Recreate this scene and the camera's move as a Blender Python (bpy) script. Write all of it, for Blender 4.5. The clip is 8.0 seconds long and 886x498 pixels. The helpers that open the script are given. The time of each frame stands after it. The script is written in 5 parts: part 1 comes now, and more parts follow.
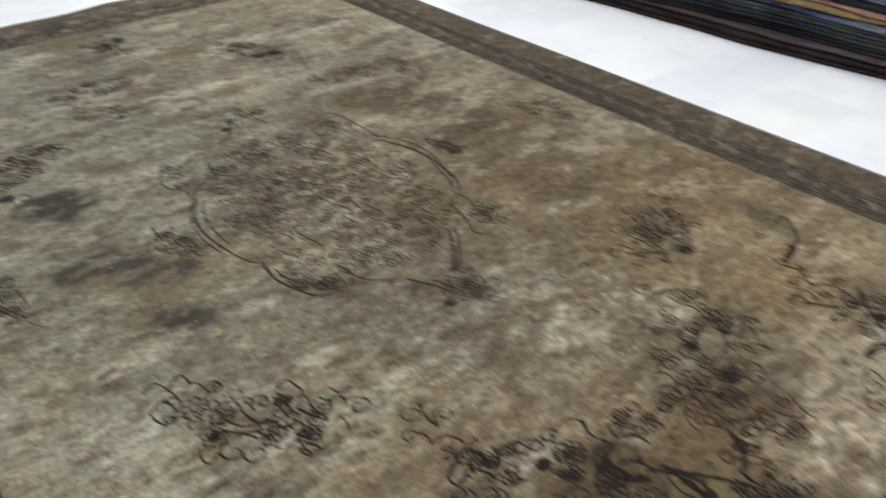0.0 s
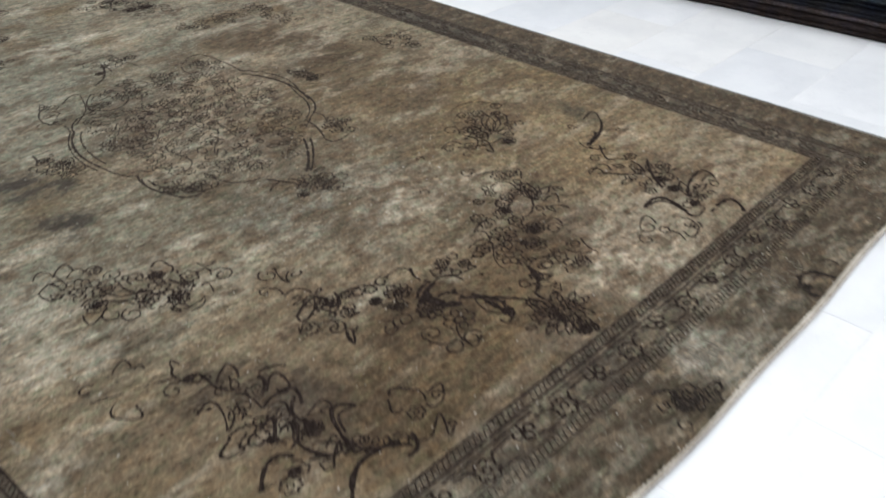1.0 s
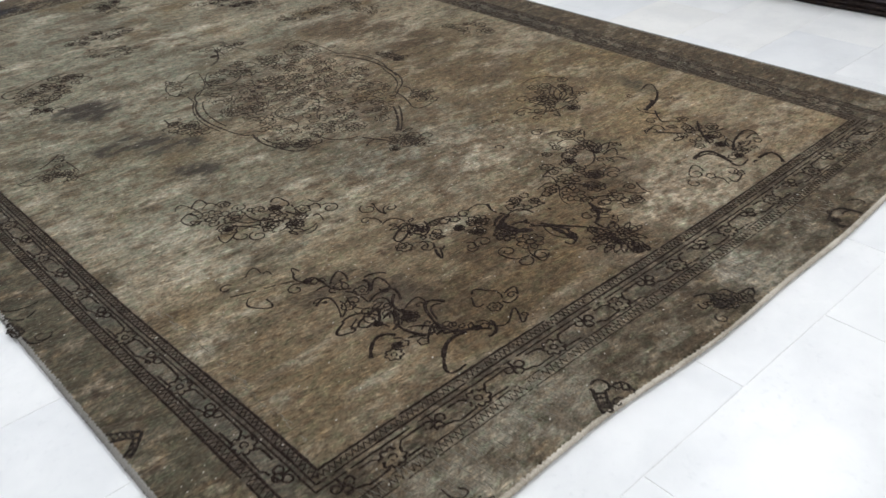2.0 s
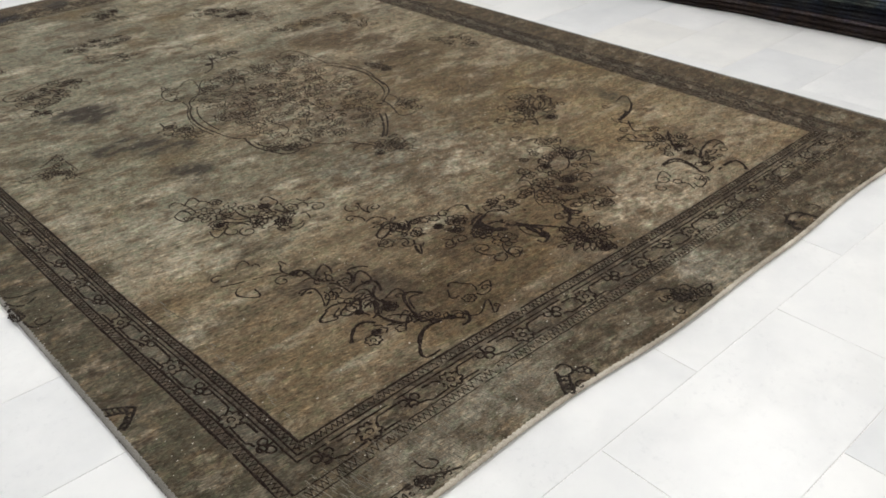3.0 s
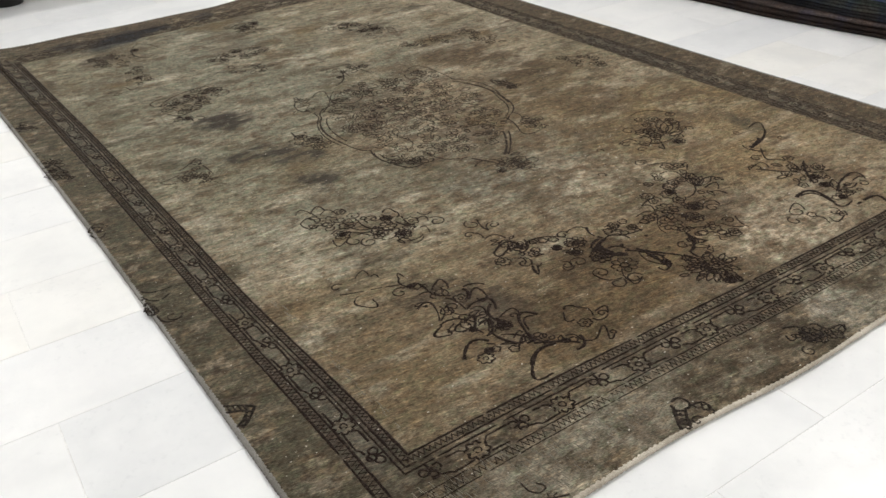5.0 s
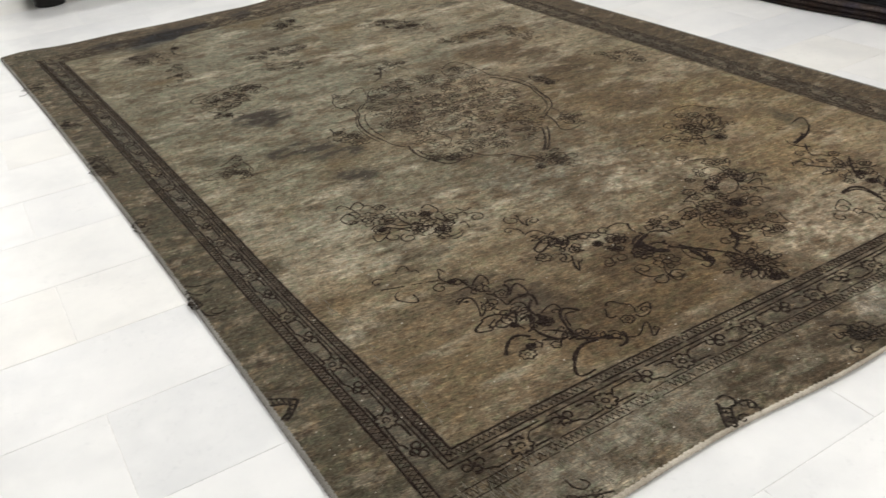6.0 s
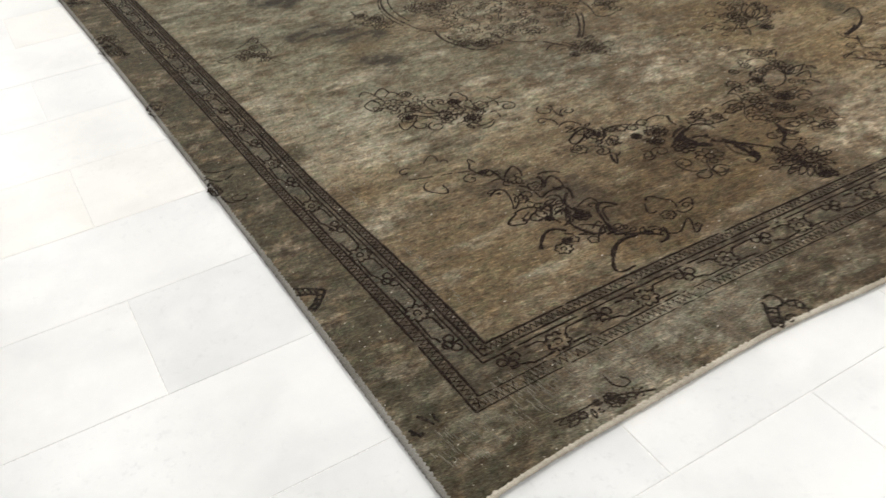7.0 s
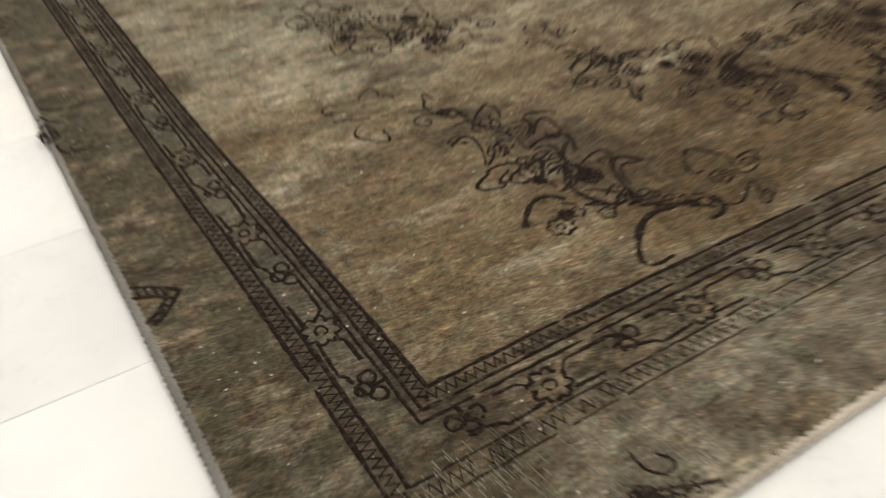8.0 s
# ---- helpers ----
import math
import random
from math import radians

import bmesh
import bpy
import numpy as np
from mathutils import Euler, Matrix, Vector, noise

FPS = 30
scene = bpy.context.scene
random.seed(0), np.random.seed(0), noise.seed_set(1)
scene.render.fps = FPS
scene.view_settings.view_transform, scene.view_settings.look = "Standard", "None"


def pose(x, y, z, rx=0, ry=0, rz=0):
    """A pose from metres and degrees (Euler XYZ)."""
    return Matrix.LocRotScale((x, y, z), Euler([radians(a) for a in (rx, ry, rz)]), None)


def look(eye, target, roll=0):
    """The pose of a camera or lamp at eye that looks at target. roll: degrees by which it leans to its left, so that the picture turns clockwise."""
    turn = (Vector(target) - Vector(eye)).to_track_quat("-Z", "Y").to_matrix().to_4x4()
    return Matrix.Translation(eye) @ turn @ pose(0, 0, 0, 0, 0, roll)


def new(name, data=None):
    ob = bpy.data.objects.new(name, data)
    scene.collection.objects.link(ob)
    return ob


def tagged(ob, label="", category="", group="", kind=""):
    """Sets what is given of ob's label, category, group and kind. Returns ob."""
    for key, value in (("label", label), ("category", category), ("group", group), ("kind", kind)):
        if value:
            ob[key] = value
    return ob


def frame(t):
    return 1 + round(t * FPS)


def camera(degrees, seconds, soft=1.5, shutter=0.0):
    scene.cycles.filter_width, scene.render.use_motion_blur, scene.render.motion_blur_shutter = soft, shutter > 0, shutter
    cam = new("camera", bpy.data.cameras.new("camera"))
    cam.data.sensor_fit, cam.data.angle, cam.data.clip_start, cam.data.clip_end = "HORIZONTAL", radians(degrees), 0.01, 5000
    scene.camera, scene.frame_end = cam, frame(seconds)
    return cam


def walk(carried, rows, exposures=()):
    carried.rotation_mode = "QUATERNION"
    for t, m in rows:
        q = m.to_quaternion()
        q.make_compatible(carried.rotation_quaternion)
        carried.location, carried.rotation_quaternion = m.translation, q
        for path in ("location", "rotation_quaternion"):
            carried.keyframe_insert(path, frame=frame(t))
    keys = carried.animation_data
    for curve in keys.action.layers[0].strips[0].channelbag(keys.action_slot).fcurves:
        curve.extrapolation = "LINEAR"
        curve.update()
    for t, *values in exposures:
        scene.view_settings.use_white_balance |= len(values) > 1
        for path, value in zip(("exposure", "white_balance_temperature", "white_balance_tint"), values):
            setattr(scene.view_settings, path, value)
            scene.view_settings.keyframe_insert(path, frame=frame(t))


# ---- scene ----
cam = camera(56.2, 8.0, soft=1.55, shutter=0.7)
PATH = [
    (0, (0.197, 0.025, 1.116), (1.256, 1.315, 0.014), -0.7),
    (0.5, (0.153, -0.151, 1.107), (1.318, 1.014, -0.026), 0.1),
    (1, (0.069, -0.373, 1.098), (1.25, 0.766, -0.045), -1.3),
    (1.5, (-0.067, -0.514, 1.092), (1.006, 0.712, -0.069), -4.0),
    (1.7, (-0.15, -0.556, 1.099), (0.929, 0.698, -0.025), -3.9),
    (3, (-0.288, -0.726, 1.134), (0.836, 0.534, 0.062), -2.3),
    (3.5, (-0.275, -0.735, 1.144), (0.817, 0.599, 0.129), -2.6),
    (4, (-0.281, -0.719, 1.145), (0.691, 0.688, 0.107), -3.6),
    (4.5, (-0.291, -0.715, 1.145), (0.648, 0.715, 0.109), -3.6),
    (6, (-0.318, -0.703, 1.142), (0.545, 0.777, 0.111), -4.8),
    (6.5, (-0.337, -0.682, 1.123), (0.477, 0.821, 0.085), -5.5),
    (7, (-0.337, -0.623, 1.078), (0.429, 0.759, -0.148), -4.3),
    (7.5, (-0.181, -0.471, 0.91), (0.639, 0.9, -0.293), -2.4),
    (8, (-0.024, -0.234, 0.701), (0.73, 1.102, -0.583), -3.5),
]
EXPOSURES = [(0, 0.20, 5750, 10), (1.0, 0.13, 5700, 10), (1.5, 0.05, 5680, 10), (3.0, -0.07, 6150, 10), (4.5, 0.0, 6170, 10), (6.5, -0.04, 6290, 10), (7.0, 0.03, 6270, 10), (7.5, 0.05, 6550, 10), (8.0, -0.02, 6750, 10)]
walk(cam, [(t, look(eye, target, roll)) for t, eye, target, roll in PATH], EXPOSURES)

# ---------- world and light ----------
world = bpy.data.worlds.new("world")
scene.world = world
world.use_nodes = True
world.node_tree.nodes["Background"].inputs["Color"].default_value = (0.8, 0.85, 0.9, 1)
world.node_tree.nodes["Background"].inputs["Strength"].default_value = 0.05

CEILING = 2.9
LAMP_WATTS = 13.8


# ---------- material helpers ----------
def material(name, rough=0.8, metal=0.0):
    m = bpy.data.materials.new(name)
    m.use_nodes = True
    n, l = m.node_tree.nodes, m.node_tree.links
    b = n["Principled BSDF"]
    b.inputs["Roughness"].default_value = rough
    b.inputs["Metallic"].default_value = metal
    return m, n, l, b


def coords(n, l, scale=(1, 1, 1), source="Object", turned=0.0):
    c = n.new("ShaderNodeTexCoord")
    p = n.new("ShaderNodeMapping")
    p.inputs["Scale"].default_value = scale
    vec = c.outputs[source]
    if turned:
        q = n.new("ShaderNodeMapping")
        q.inputs["Rotation"].default_value = (0, 0, radians(turned))
        l.new(vec, q.inputs["Vector"])
        vec = q.outputs["Vector"]
    l.new(vec, p.inputs["Vector"])
    return p.outputs["Vector"]


def noise_tex(n, l, vec, scale, detail=3.0, rough=0.55):
    t = n.new("ShaderNodeTexNoise")
    t.inputs["Scale"].default_value = scale
    t.inputs["Detail"].default_value = detail
    t.inputs["Roughness"].default_value = rough
    if vec is not None:
        l.new(vec, t.inputs["Vector"])
    return t.outputs["Fac"]


def ramp(n, l, fac, stops):
    r = n.new("ShaderNodeValToRGB")
    e = r.color_ramp.elements
    while len(e) < len(stops):
        e.new(0.5)
    for k, (p, c) in zip(e, stops):
        k.position, k.color = p, (*c, 1) if len(c) == 3 else c
    l.new(fac, r.inputs["Fac"])
    return r.outputs["Color"]


def mix(n, l, fac, a, b, how="MIX"):
    x = n.new("ShaderNodeMix")
    x.data_type, x.blend_type = "RGBA", how
    for sock, v in ((x.inputs[0], fac), (x.inputs[6], a), (x.inputs[7], b)):
        if isinstance(v, (int, float)):
            sock.default_value = v
        elif isinstance(v, tuple):
            sock.default_value = (*v, 1)
        else:
            l.new(v, sock)
    return x.outputs[2]


def bump(n, l, b, height, strength, distance):
    u = n.new("ShaderNodeBump")
    u.inputs["Strength"].default_value, u.inputs["Distance"].default_value = strength, distance
    l.new(height, u.inputs["Height"])
    l.new(u.outputs["Normal"], b.inputs["Normal"])


def grey(v):
    return (v, v, v)


# ---------- materials ----------
def plaster(name, colour):
    m, n, l, b = material(name, 0.85)
    v = coords(n, l)
    c = ramp(n, l, noise_tex(n, l, v, 1.3, 4), [(0.3, tuple(k * 0.94 for k in colour)), (0.7, colour)])
    l.new(c, b.inputs["Base Color"])
    bump(n, l, b, noise_tex(n, l, v, 120, 2), 0.15, 0.002)
    return m


def marble():
    m, n, l, b = material("polished_white_marble", 0.16)
    info = n.new("ShaderNodeObjectInfo")
    shift = n.new("ShaderNodeVectorMath")
    shift.operation = "MULTIPLY_ADD"
    c = n.new("ShaderNodeTexCoord")
    spread = n.new("ShaderNodeCombineXYZ")
    for k in range(3):
        l.new(info.outputs["Random"], spread.inputs[k])
    l.new(spread.outputs[0], shift.inputs[0])
    shift.inputs[1].default_value = (91, 57, 33)
    l.new(c.outputs["Object"], shift.inputs[2])
    v = shift.outputs[0]
    tone = ramp(n, l, info.outputs["Random"], [(0.0, (0.805, 0.80, 0.788)), (0.3, (0.775, 0.774, 0.77)), (0.5, (0.81, 0.804, 0.792)), (0.72, (0.735, 0.738, 0.74)), (0.86, (0.795, 0.79, 0.775)), (1.0, (0.80, 0.785, 0.75))])
    cloud = ramp(n, l, noise_tex(n, l, v, 4.5, 5, 0.6), [(0.34, (0.925, 0.93, 0.94)), (0.64, (1, 1, 1))])
    col = mix(n, l, 1.0, tone, cloud, "MULTIPLY")
    veins = ramp(n, l, noise_tex(n, l, v, 2.4, 6, 0.55), [(0.43, (1, 1, 1)), (0.495, (0.86, 0.865, 0.87)), (0.505, (0.86, 0.865, 0.87)), (0.58, (1, 1, 1))])
    col = mix(n, l, 0.35, col, mix(n, l, 1.0, col, veins, "MULTIPLY"))
    pits = ramp(n, l, noise_tex(n, l, v, 60, 5, 0.7), [(0.33, (0.80, 0.81, 0.82)), (0.44, (1, 1, 1))])
    patch = ramp(n, l, noise_tex(n, l, v, 3.1, 2), [(0.40, grey(0.0)), (0.66, grey(1.0))])
    soft_patch = mix(n, l, 0.45, (0.0, 0.0, 0.0), patch)
    col = mix(n, l, soft_patch, col, mix(n, l, 1.0, col, pits, "MULTIPLY"))
    l.new(col, b.inputs["Base Color"])
    l.new(ramp(n, l, noise_tex(n, l, v, 9, 4), [(0.2, grey(0.28)), (0.8, grey(0.34))]), b.inputs["Roughness"])
    bump(n, l, b, noise_tex(n, l, v, 7, 1), 0.02, 0.002)
    return m


def pile_material():
    m, n, l, b = material("worn_wool_pile", 0.95)
    dye = n.new("ShaderNodeAttribute")
    dye.attribute_name = "dye"
    streak = noise_tex(n, l, coords(n, l, (34, 130, 34), "Object", 10), 1.0, 5, 0.68)
    col = mix(n, l, 1.0, dye.outputs["Color"], ramp(n, l, streak, [(0.30, (0.76, 0.73, 0.70)), (0.5, grey(1.0)), (0.72, grey(1.28))]), "MULTIPLY")
    fine = noise_tex(n, l, coords(n, l, (150, 380, 150), "Object", 10), 1.0, 3, 0.65)
    col = mix(n, l, 1.0, col, ramp(n, l, fine, [(0.30, grey(0.46)), (0.5, grey(1.0)), (0.71, grey(1.62))]), "MULTIPLY")
    mid = noise_tex(n, l, coords(n, l, (1.0, 1.8, 1.0)), 46.0, 5, 0.70)
    col = mix(n, l, 1.0, col, ramp(n, l, mid, [(0.33, (0.49, 0.43, 0.36)), (0.50, (1, 1, 1)), (0.67, (1.30, 1.29, 1.27))]), "MULTIPLY")
    hue = noise_tex(n, l, coords(n, l, (1.0, 1.6, 1.0)), 46.0, 3, 0.6)
    col = mix(n, l, 1.0, col, ramp(n, l, hue, [(0.34, (0.84, 0.96, 0.88)), (0.5, (1, 1, 1)), (0.66, (1.10, 1.03, 0.95))]), "MULTIPLY")
    thread = noise_tex(n, l, coords(n, l, (26, 300, 26), "Object", 10), 1.0, 2, 0.5)
    col = mix(n, l, 1.0, col, ramp(n, l, thread, [(0.58, grey(1.0)), (0.70, (1.75, 1.72, 1.66))]), "MULTIPLY")
    worn = noise_tex(n, l, coords(n, l, (24, 80, 24), "Object", 10), 1.0, 5, 0.78)
    col = mix(n, l, 1.0, col, ramp(n, l, worn, [(0.32, (0.70, 0.64, 0.57)), (0.44, (0.98, 0.97, 0.95)), (0.56, (1, 1, 1)), (0.72, (1.22, 1.22, 1.22))]), "MULTIPLY")
    warp_lines = noise_tex(n, l, coords(n, l, (110, 14, 20), "Object", 10), 1.0, 3, 0.6)
    col = mix(n, l, 1.0, col, ramp(n, l, warp_lines, [(0.36, grey(0.93)), (0.5, grey(1.0)), (0.68, grey(1.12))]), "MULTIPLY")
    specks = noise_tex(n, l, coords(n, l, (95, 150, 95)), 1.0, 1, 0.4)
    col = mix(n, l, ramp(n, l, specks, [(0.745, grey(0.0)), (0.785, grey(1.0))]), col, (0.44, 0.41, 0.35))
    l.new(col, b.inputs["Base Color"])
    b.inputs["Sheen Weight"].default_value = 0.03
    b.inputs["Sheen Roughness"].default_value = 0.5
    b.inputs["Specular IOR Level"].default_value = 0.15
    bump(n, l, b, fine, 0.5, 0.003)
    return m


def ink_material(name, dark, worn, lo, hi):
    m, n, l, b = material(name, 0.95)
    a = noise_tex(n, l, coords(n, l, (110, 160, 110)), 1.0, 5, 0.75)
    l.new(ramp(n, l, a, [(lo, dark), (hi, worn)]), b.inputs["Base Color"])
    b.inputs["Specular IOR Level"].default_value = 0.1
    bump(n, l, b, noise_tex(n, l, coords(n, l, (200, 300, 200)), 1.0, 2), 0.5, 0.002)
    return m


def cloth(name, dark, light, scale=30.0, rough=0.95):
    m, n, l, b = material(name, rough)
    v = coords(n, l, (1, 0.35, 1.6))
    big = noise_tex(n, l, v, scale * 0.25, 3)
    c = ramp(n, l, big, [(0.32, dark), (0.68, light)])
    g = ramp(n, l, noise_tex(n, l, coords(n, l, (1, 1, 2.4)), scale * 8, 3, 0.7), [(0.28, grey(0.6)), (0.72, grey(1.35))])
    l.new(mix(n, l, 1.0, c, g, "MULTIPLY"), b.inputs["Base Color"])
    b.inputs["Specular IOR Level"].default_value = 0.15
    bump(n, l, b, noise_tex(n, l, v, scale * 9, 2), 0.4, 0.003)
    return m


MARBLE = marble()
GROUT = cloth("grey_cement_grout", (0.80, 0.79, 0.77), (0.86, 0.85, 0.83), 40)
PAINT = plaster("white_wall_paint", (0.80, 0.79, 0.76))
CEIL = plaster("white_ceiling_paint", (0.82, 0.82, 0.80))
PILE = pile_material()
INK = ink_material("dark_brown_wool_outline", (0.0125, 0.0079, 0.0064), (0.072, 0.051, 0.037), 0.50, 0.74)
INK_SOFT = ink_material("faded_brown_wool_outline", (0.016, 0.0115, 0.009), (0.090, 0.068, 0.049), 0.47, 0.72)
INK_BLACK = ink_material("black_wool_motif", (0.0125, 0.0095, 0.0080), (0.070, 0.053, 0.039), 0.46, 0.71)
CREAM = cloth("cream_cotton_overcast", (0.34, 0.30, 0.24), (0.52, 0.47, 0.39), 60)
WARP = cloth("bare_cotton_warp", (0.17, 0.155, 0.125), (0.30, 0.275, 0.225), 60)
GREYCORD = cloth("grey_wool_selvedge", (0.14, 0.13, 0.115), (0.25, 0.24, 0.22), 60)
BLACKWOOD = cloth("black_lacquer", (0.010, 0.009, 0.009), (0.016, 0.015, 0.015), 20, 0.35)
BENCHCLOTH = cloth("charcoal_upholstery", (0.020, 0.020, 0.022), (0.035, 0.034, 0.036), 30)


# ---------- mesh helpers ----------
def part(name, bm, mat, parent=None, label="", smooth=False):
    me = bpy.data.meshes.new(name)
    bm.to_mesh(me)
    bm.free()
    me.materials.append(mat)
    if smooth:
        for p in me.polygons:
            p.use_smooth = True
    ob = new(name, me)
    if parent:
        ob.parent = parent
    if label:
        tagged(ob, label)
    return ob


def box_bm(x0, x1, y0, y1, z0, z1, bevel=0.0, seg=2):
    bm = bmesh.new()
    bmesh.ops.create_cube(bm, size=1.0, matrix=Matrix.Translation(((x0 + x1) / 2, (y0 + y1) / 2, (z0 + z1) / 2)) @ Matrix.Diagonal((x1 - x0, y1 - y0, z1 - z0, 1)))
    if bevel:
        bmesh.ops.bevel(bm, geom=bm.edges[:], offset=bevel, segments=seg, affect="EDGES", profile=0.5)
    return bm


def mesh_of(name, verts, faces, mat, parent=None, label="", smooth=False):
    me = bpy.data.meshes.new(name)
    me.from_pydata(verts, [], faces)
    me.materials.append(mat)
    if smooth:
        for p in me.polygons:
            p.use_smooth = True
    ob = new(name, me)
    if parent:
        ob.parent = parent
    if label:
        tagged(ob, label)
    return ob


# ---------- the room ----------
X0, X1, Y0, Y1 = -3.4, 5.2, -3.2, 13.4
for nm, b in (("wall_west", (X0 - 0.15, X0, Y0 - 0.15, Y1 + 0.15)), ("wall_east", (X1, X1 + 0.15, Y0 - 0.15, Y1 + 0.15)),
              ("wall_south", (X0, X1, Y0 - 0.15, Y0)), ("wall_north", (X0, X1, Y1, Y1 + 0.15))):
    tagged(part(nm, box_bm(*b, -0.05, CEILING), PAINT), "plain white painted showroom wall", "wall", kind="structure")
tagged(part("ceiling", box_bm(X0 - 0.15, X1 + 0.15, Y0 - 0.15, Y1 + 0.15, CEILING, CEILING + 0.12), CEIL), "plain white painted showroom ceiling", "ceiling", kind="structure")
floor = tagged(part("floor", box_bm(X0, X1, Y0, Y1, -0.06, -0.0012), GROUT), "polished white marble tile floor with thin joints", "floor", kind="structure")


def glow(name, strength):
    m, n, l, b = material(name, 0.5)
    b.inputs["Base Color"].default_value = (0.9, 0.9, 0.88, 1)
    b.inputs["Emission Color"].default_value = (1.0, 0.97, 0.92, 1)
    b.inputs["Emission Strength"].default_value = strength
    return m


DIFFUSER = glow("lit_lamp_diffuser", 6.0)


def ceiling_light(x, y):
    e = new("ceiling_light")
    e.location = (x, y, CEILING)
    rim = bmesh.new()
    for a, b in (((-0.31, 0.31), (0.29, 0.31)), ((-0.31, 0.31), (-0.31, -0.29)), ((0.29, 0.31), (-0.29, 0.29)), ((-0.31, -0.29), (-0.29, 0.29))):
        bmesh.ops.create_cube(rim, size=1.0, matrix=Matrix.Translation((sum(a) / 2, sum(b) / 2, -0.012)) @ Matrix.Diagonal((a[1] - a[0], b[1] - b[0], 0.024, 1)))
    part("frame", rim, CEIL, e)
    part("diffuser", box_bm(-0.29, 0.29, -0.29, 0.29, -0.010, -0.002), DIFFUSER, e, "lit white diffuser")
    tagged(e, "square white lit ceiling light panel set in the ceiling", "ceiling light", "ceiling lights")
    lamp = bpy.data.lights.new("panel_lamp", "AREA")
    lamp.shape, lamp.size, lamp.energy, lamp.color = "SQUARE", 0.58, LAMP_WATTS, (1.0, 0.965, 0.91)
    o = new("panel_lamp", lamp)
    o.location = (x, y, CEILING - 0.03)


for gx in (-0.6, 1.4, 3.4):
    for gy in (-1.9, 0.6, 3.1, 5.6, 8.1, 10.6, 12.5):
        ceiling_light(gx, gy)


# ---------- the rug ----------
RW, RL, TOP = 2.40, 3.79, 0.010


def left_edge(y):
    return 0.014 - 0.0061 * y * y


def right_edge(y):
    return RW + 0.018 * y


def warp(x, y):
    """Rug-plan place to world place: the rug is a little wider at its far end and its sides bow."""
    k = x / RW
    xx = left_edge(y) * (1 - k) + right_edge(y) * k
    q = min(1.0, max(0.0, (y - 0.3) / 0.8))
    narrow = 0.04 + 0.10 * q * q * (3 - 2 * q)
    xx -= min(x, 0.247) * narrow * min(1.0, max(0.0, (0.75 - x) / 0.5))
    edge = math.exp(-(y / 0.12) ** 2)
    f = min(1.0, max(0.0, (x - 0.3) / 1.3))
    f = f * f * (3 - 2 * f) * min(1.0, max(0.0, (0.95 - y) / 0.6))
    yy = y - (0.017 + 0.05 * min(y, 0.3)) * f + edge * (0.010 + 0.020 * math.exp(-((x - 0.55) / 0.42) ** 2) + 0.004 * math.sin(x * 4.1 + 0.6) + 0.003 * math.sin(x * 11.0))
    far = math.exp(-((y - RL) / 0.15) ** 2)
    yy += far * (0.012 * math.sin(x * 3.3 + 1.0) + 0.005 * math.sin(x * 14.0))
    return xx, yy


def height(x, y):
    """Gentle ripples of the rug lying on the floor."""
    h = TOP + 0.0012 * math.sin(2.1 * x + 1.3 * y) + 0.0008 * math.sin(5.2 * y - 1.7 * x + 2.0)
    h += 0.0035 * math.exp(-((y - 0.02) / 0.07) ** 2) * max(0.0, math.sin(x * 7.0 + 0.5)) ** 2
    h += 0.010 * math.exp(-((y - RL) / 0.10) ** 2) * max(0.0, math.sin(x * 5.0 + 1.0)) ** 4
    return h


def value_noise(x, y, fx, fy, seed):
    g = np.random.RandomState(seed).rand(512, 512)
    u, v = x * fx + 37.3, y * fy + 11.7
    i, j = np.floor(u).astype(int), np.floor(v).astype(int)
    s, t = u - i, v - j
    s, t = s * s * (3 - 2 * s), t * t * (3 - 2 * t)
    a, b, c, d = g[i % 512, j % 512], g[(i + 1) % 512, j % 512], g[i % 512, (j + 1) % 512], g[(i + 1) % 512, (j + 1) % 512]
    return (a * (1 - s) + b * s) * (1 - t) + (c * (1 - s) + d * s) * t


def fractal(x, y, fx, fy, seed, octaves=4):
    total, amp, norm = 0.0, 1.0, 0.0
    for k in range(octaves):
        total = total + amp * value_noise(x, y, fx * 2 ** k, fy * 2 ** k, seed + k)
        norm += amp
        amp *= 0.55
    return total / norm


# bands of the border, from the rug's side inwards: plain band, guard, motif band, guard, field
SIDE = (0.130, 0.160, 0.207, 0.244)
END = (0.145, 0.180, 0.255, 0.300)

# dark stains of the over-dye: place, radius, strength
STAINS = [(0.65, 2.13, 0.075, 0.75), (0.60, 2.16, 0.06, 0.6), (0.66, 1.74, 0.075, 0.85), (0.545, 1.785, 0.05, 0.6), (0.63, 1.87, 0.05, 0.7), (0.74, 1.66, 0.06, 0.6), (0.655, 1.465, 0.07, 0.65),
          (0.67, 0.56, 0.06, 0.5), (0.91, 1.08, 0.03, 0.7), (0.545, 0.74, 0.05, 0.35), (1.36, 0.58, 0.09, 0.4),
          (1.69, 1.78, 0.17, 0.60), (1.72, 1.38, 0.15, 0.45), (1.70, 2.12, 0.15, 0.60), (0.86, 0.48, 0.17, 0.42),
          (0.64, 0.66, 0.08, 0.45), (1.03, 0.60, 0.09, 0.6), (1.17, 0.34, 0.09, 0.3), (0.50, 3.27, 0.07, 0.6),
          (0.47, 3.62, 0.13, 0.75), (1.05, 3.20, 0.10, 0.4), (0.97, 2.62, 0.12, 0.35), (1.36, 0.62, 0.08, 0.3),
          (1.80, 0.52, 0.09, 0.4)]

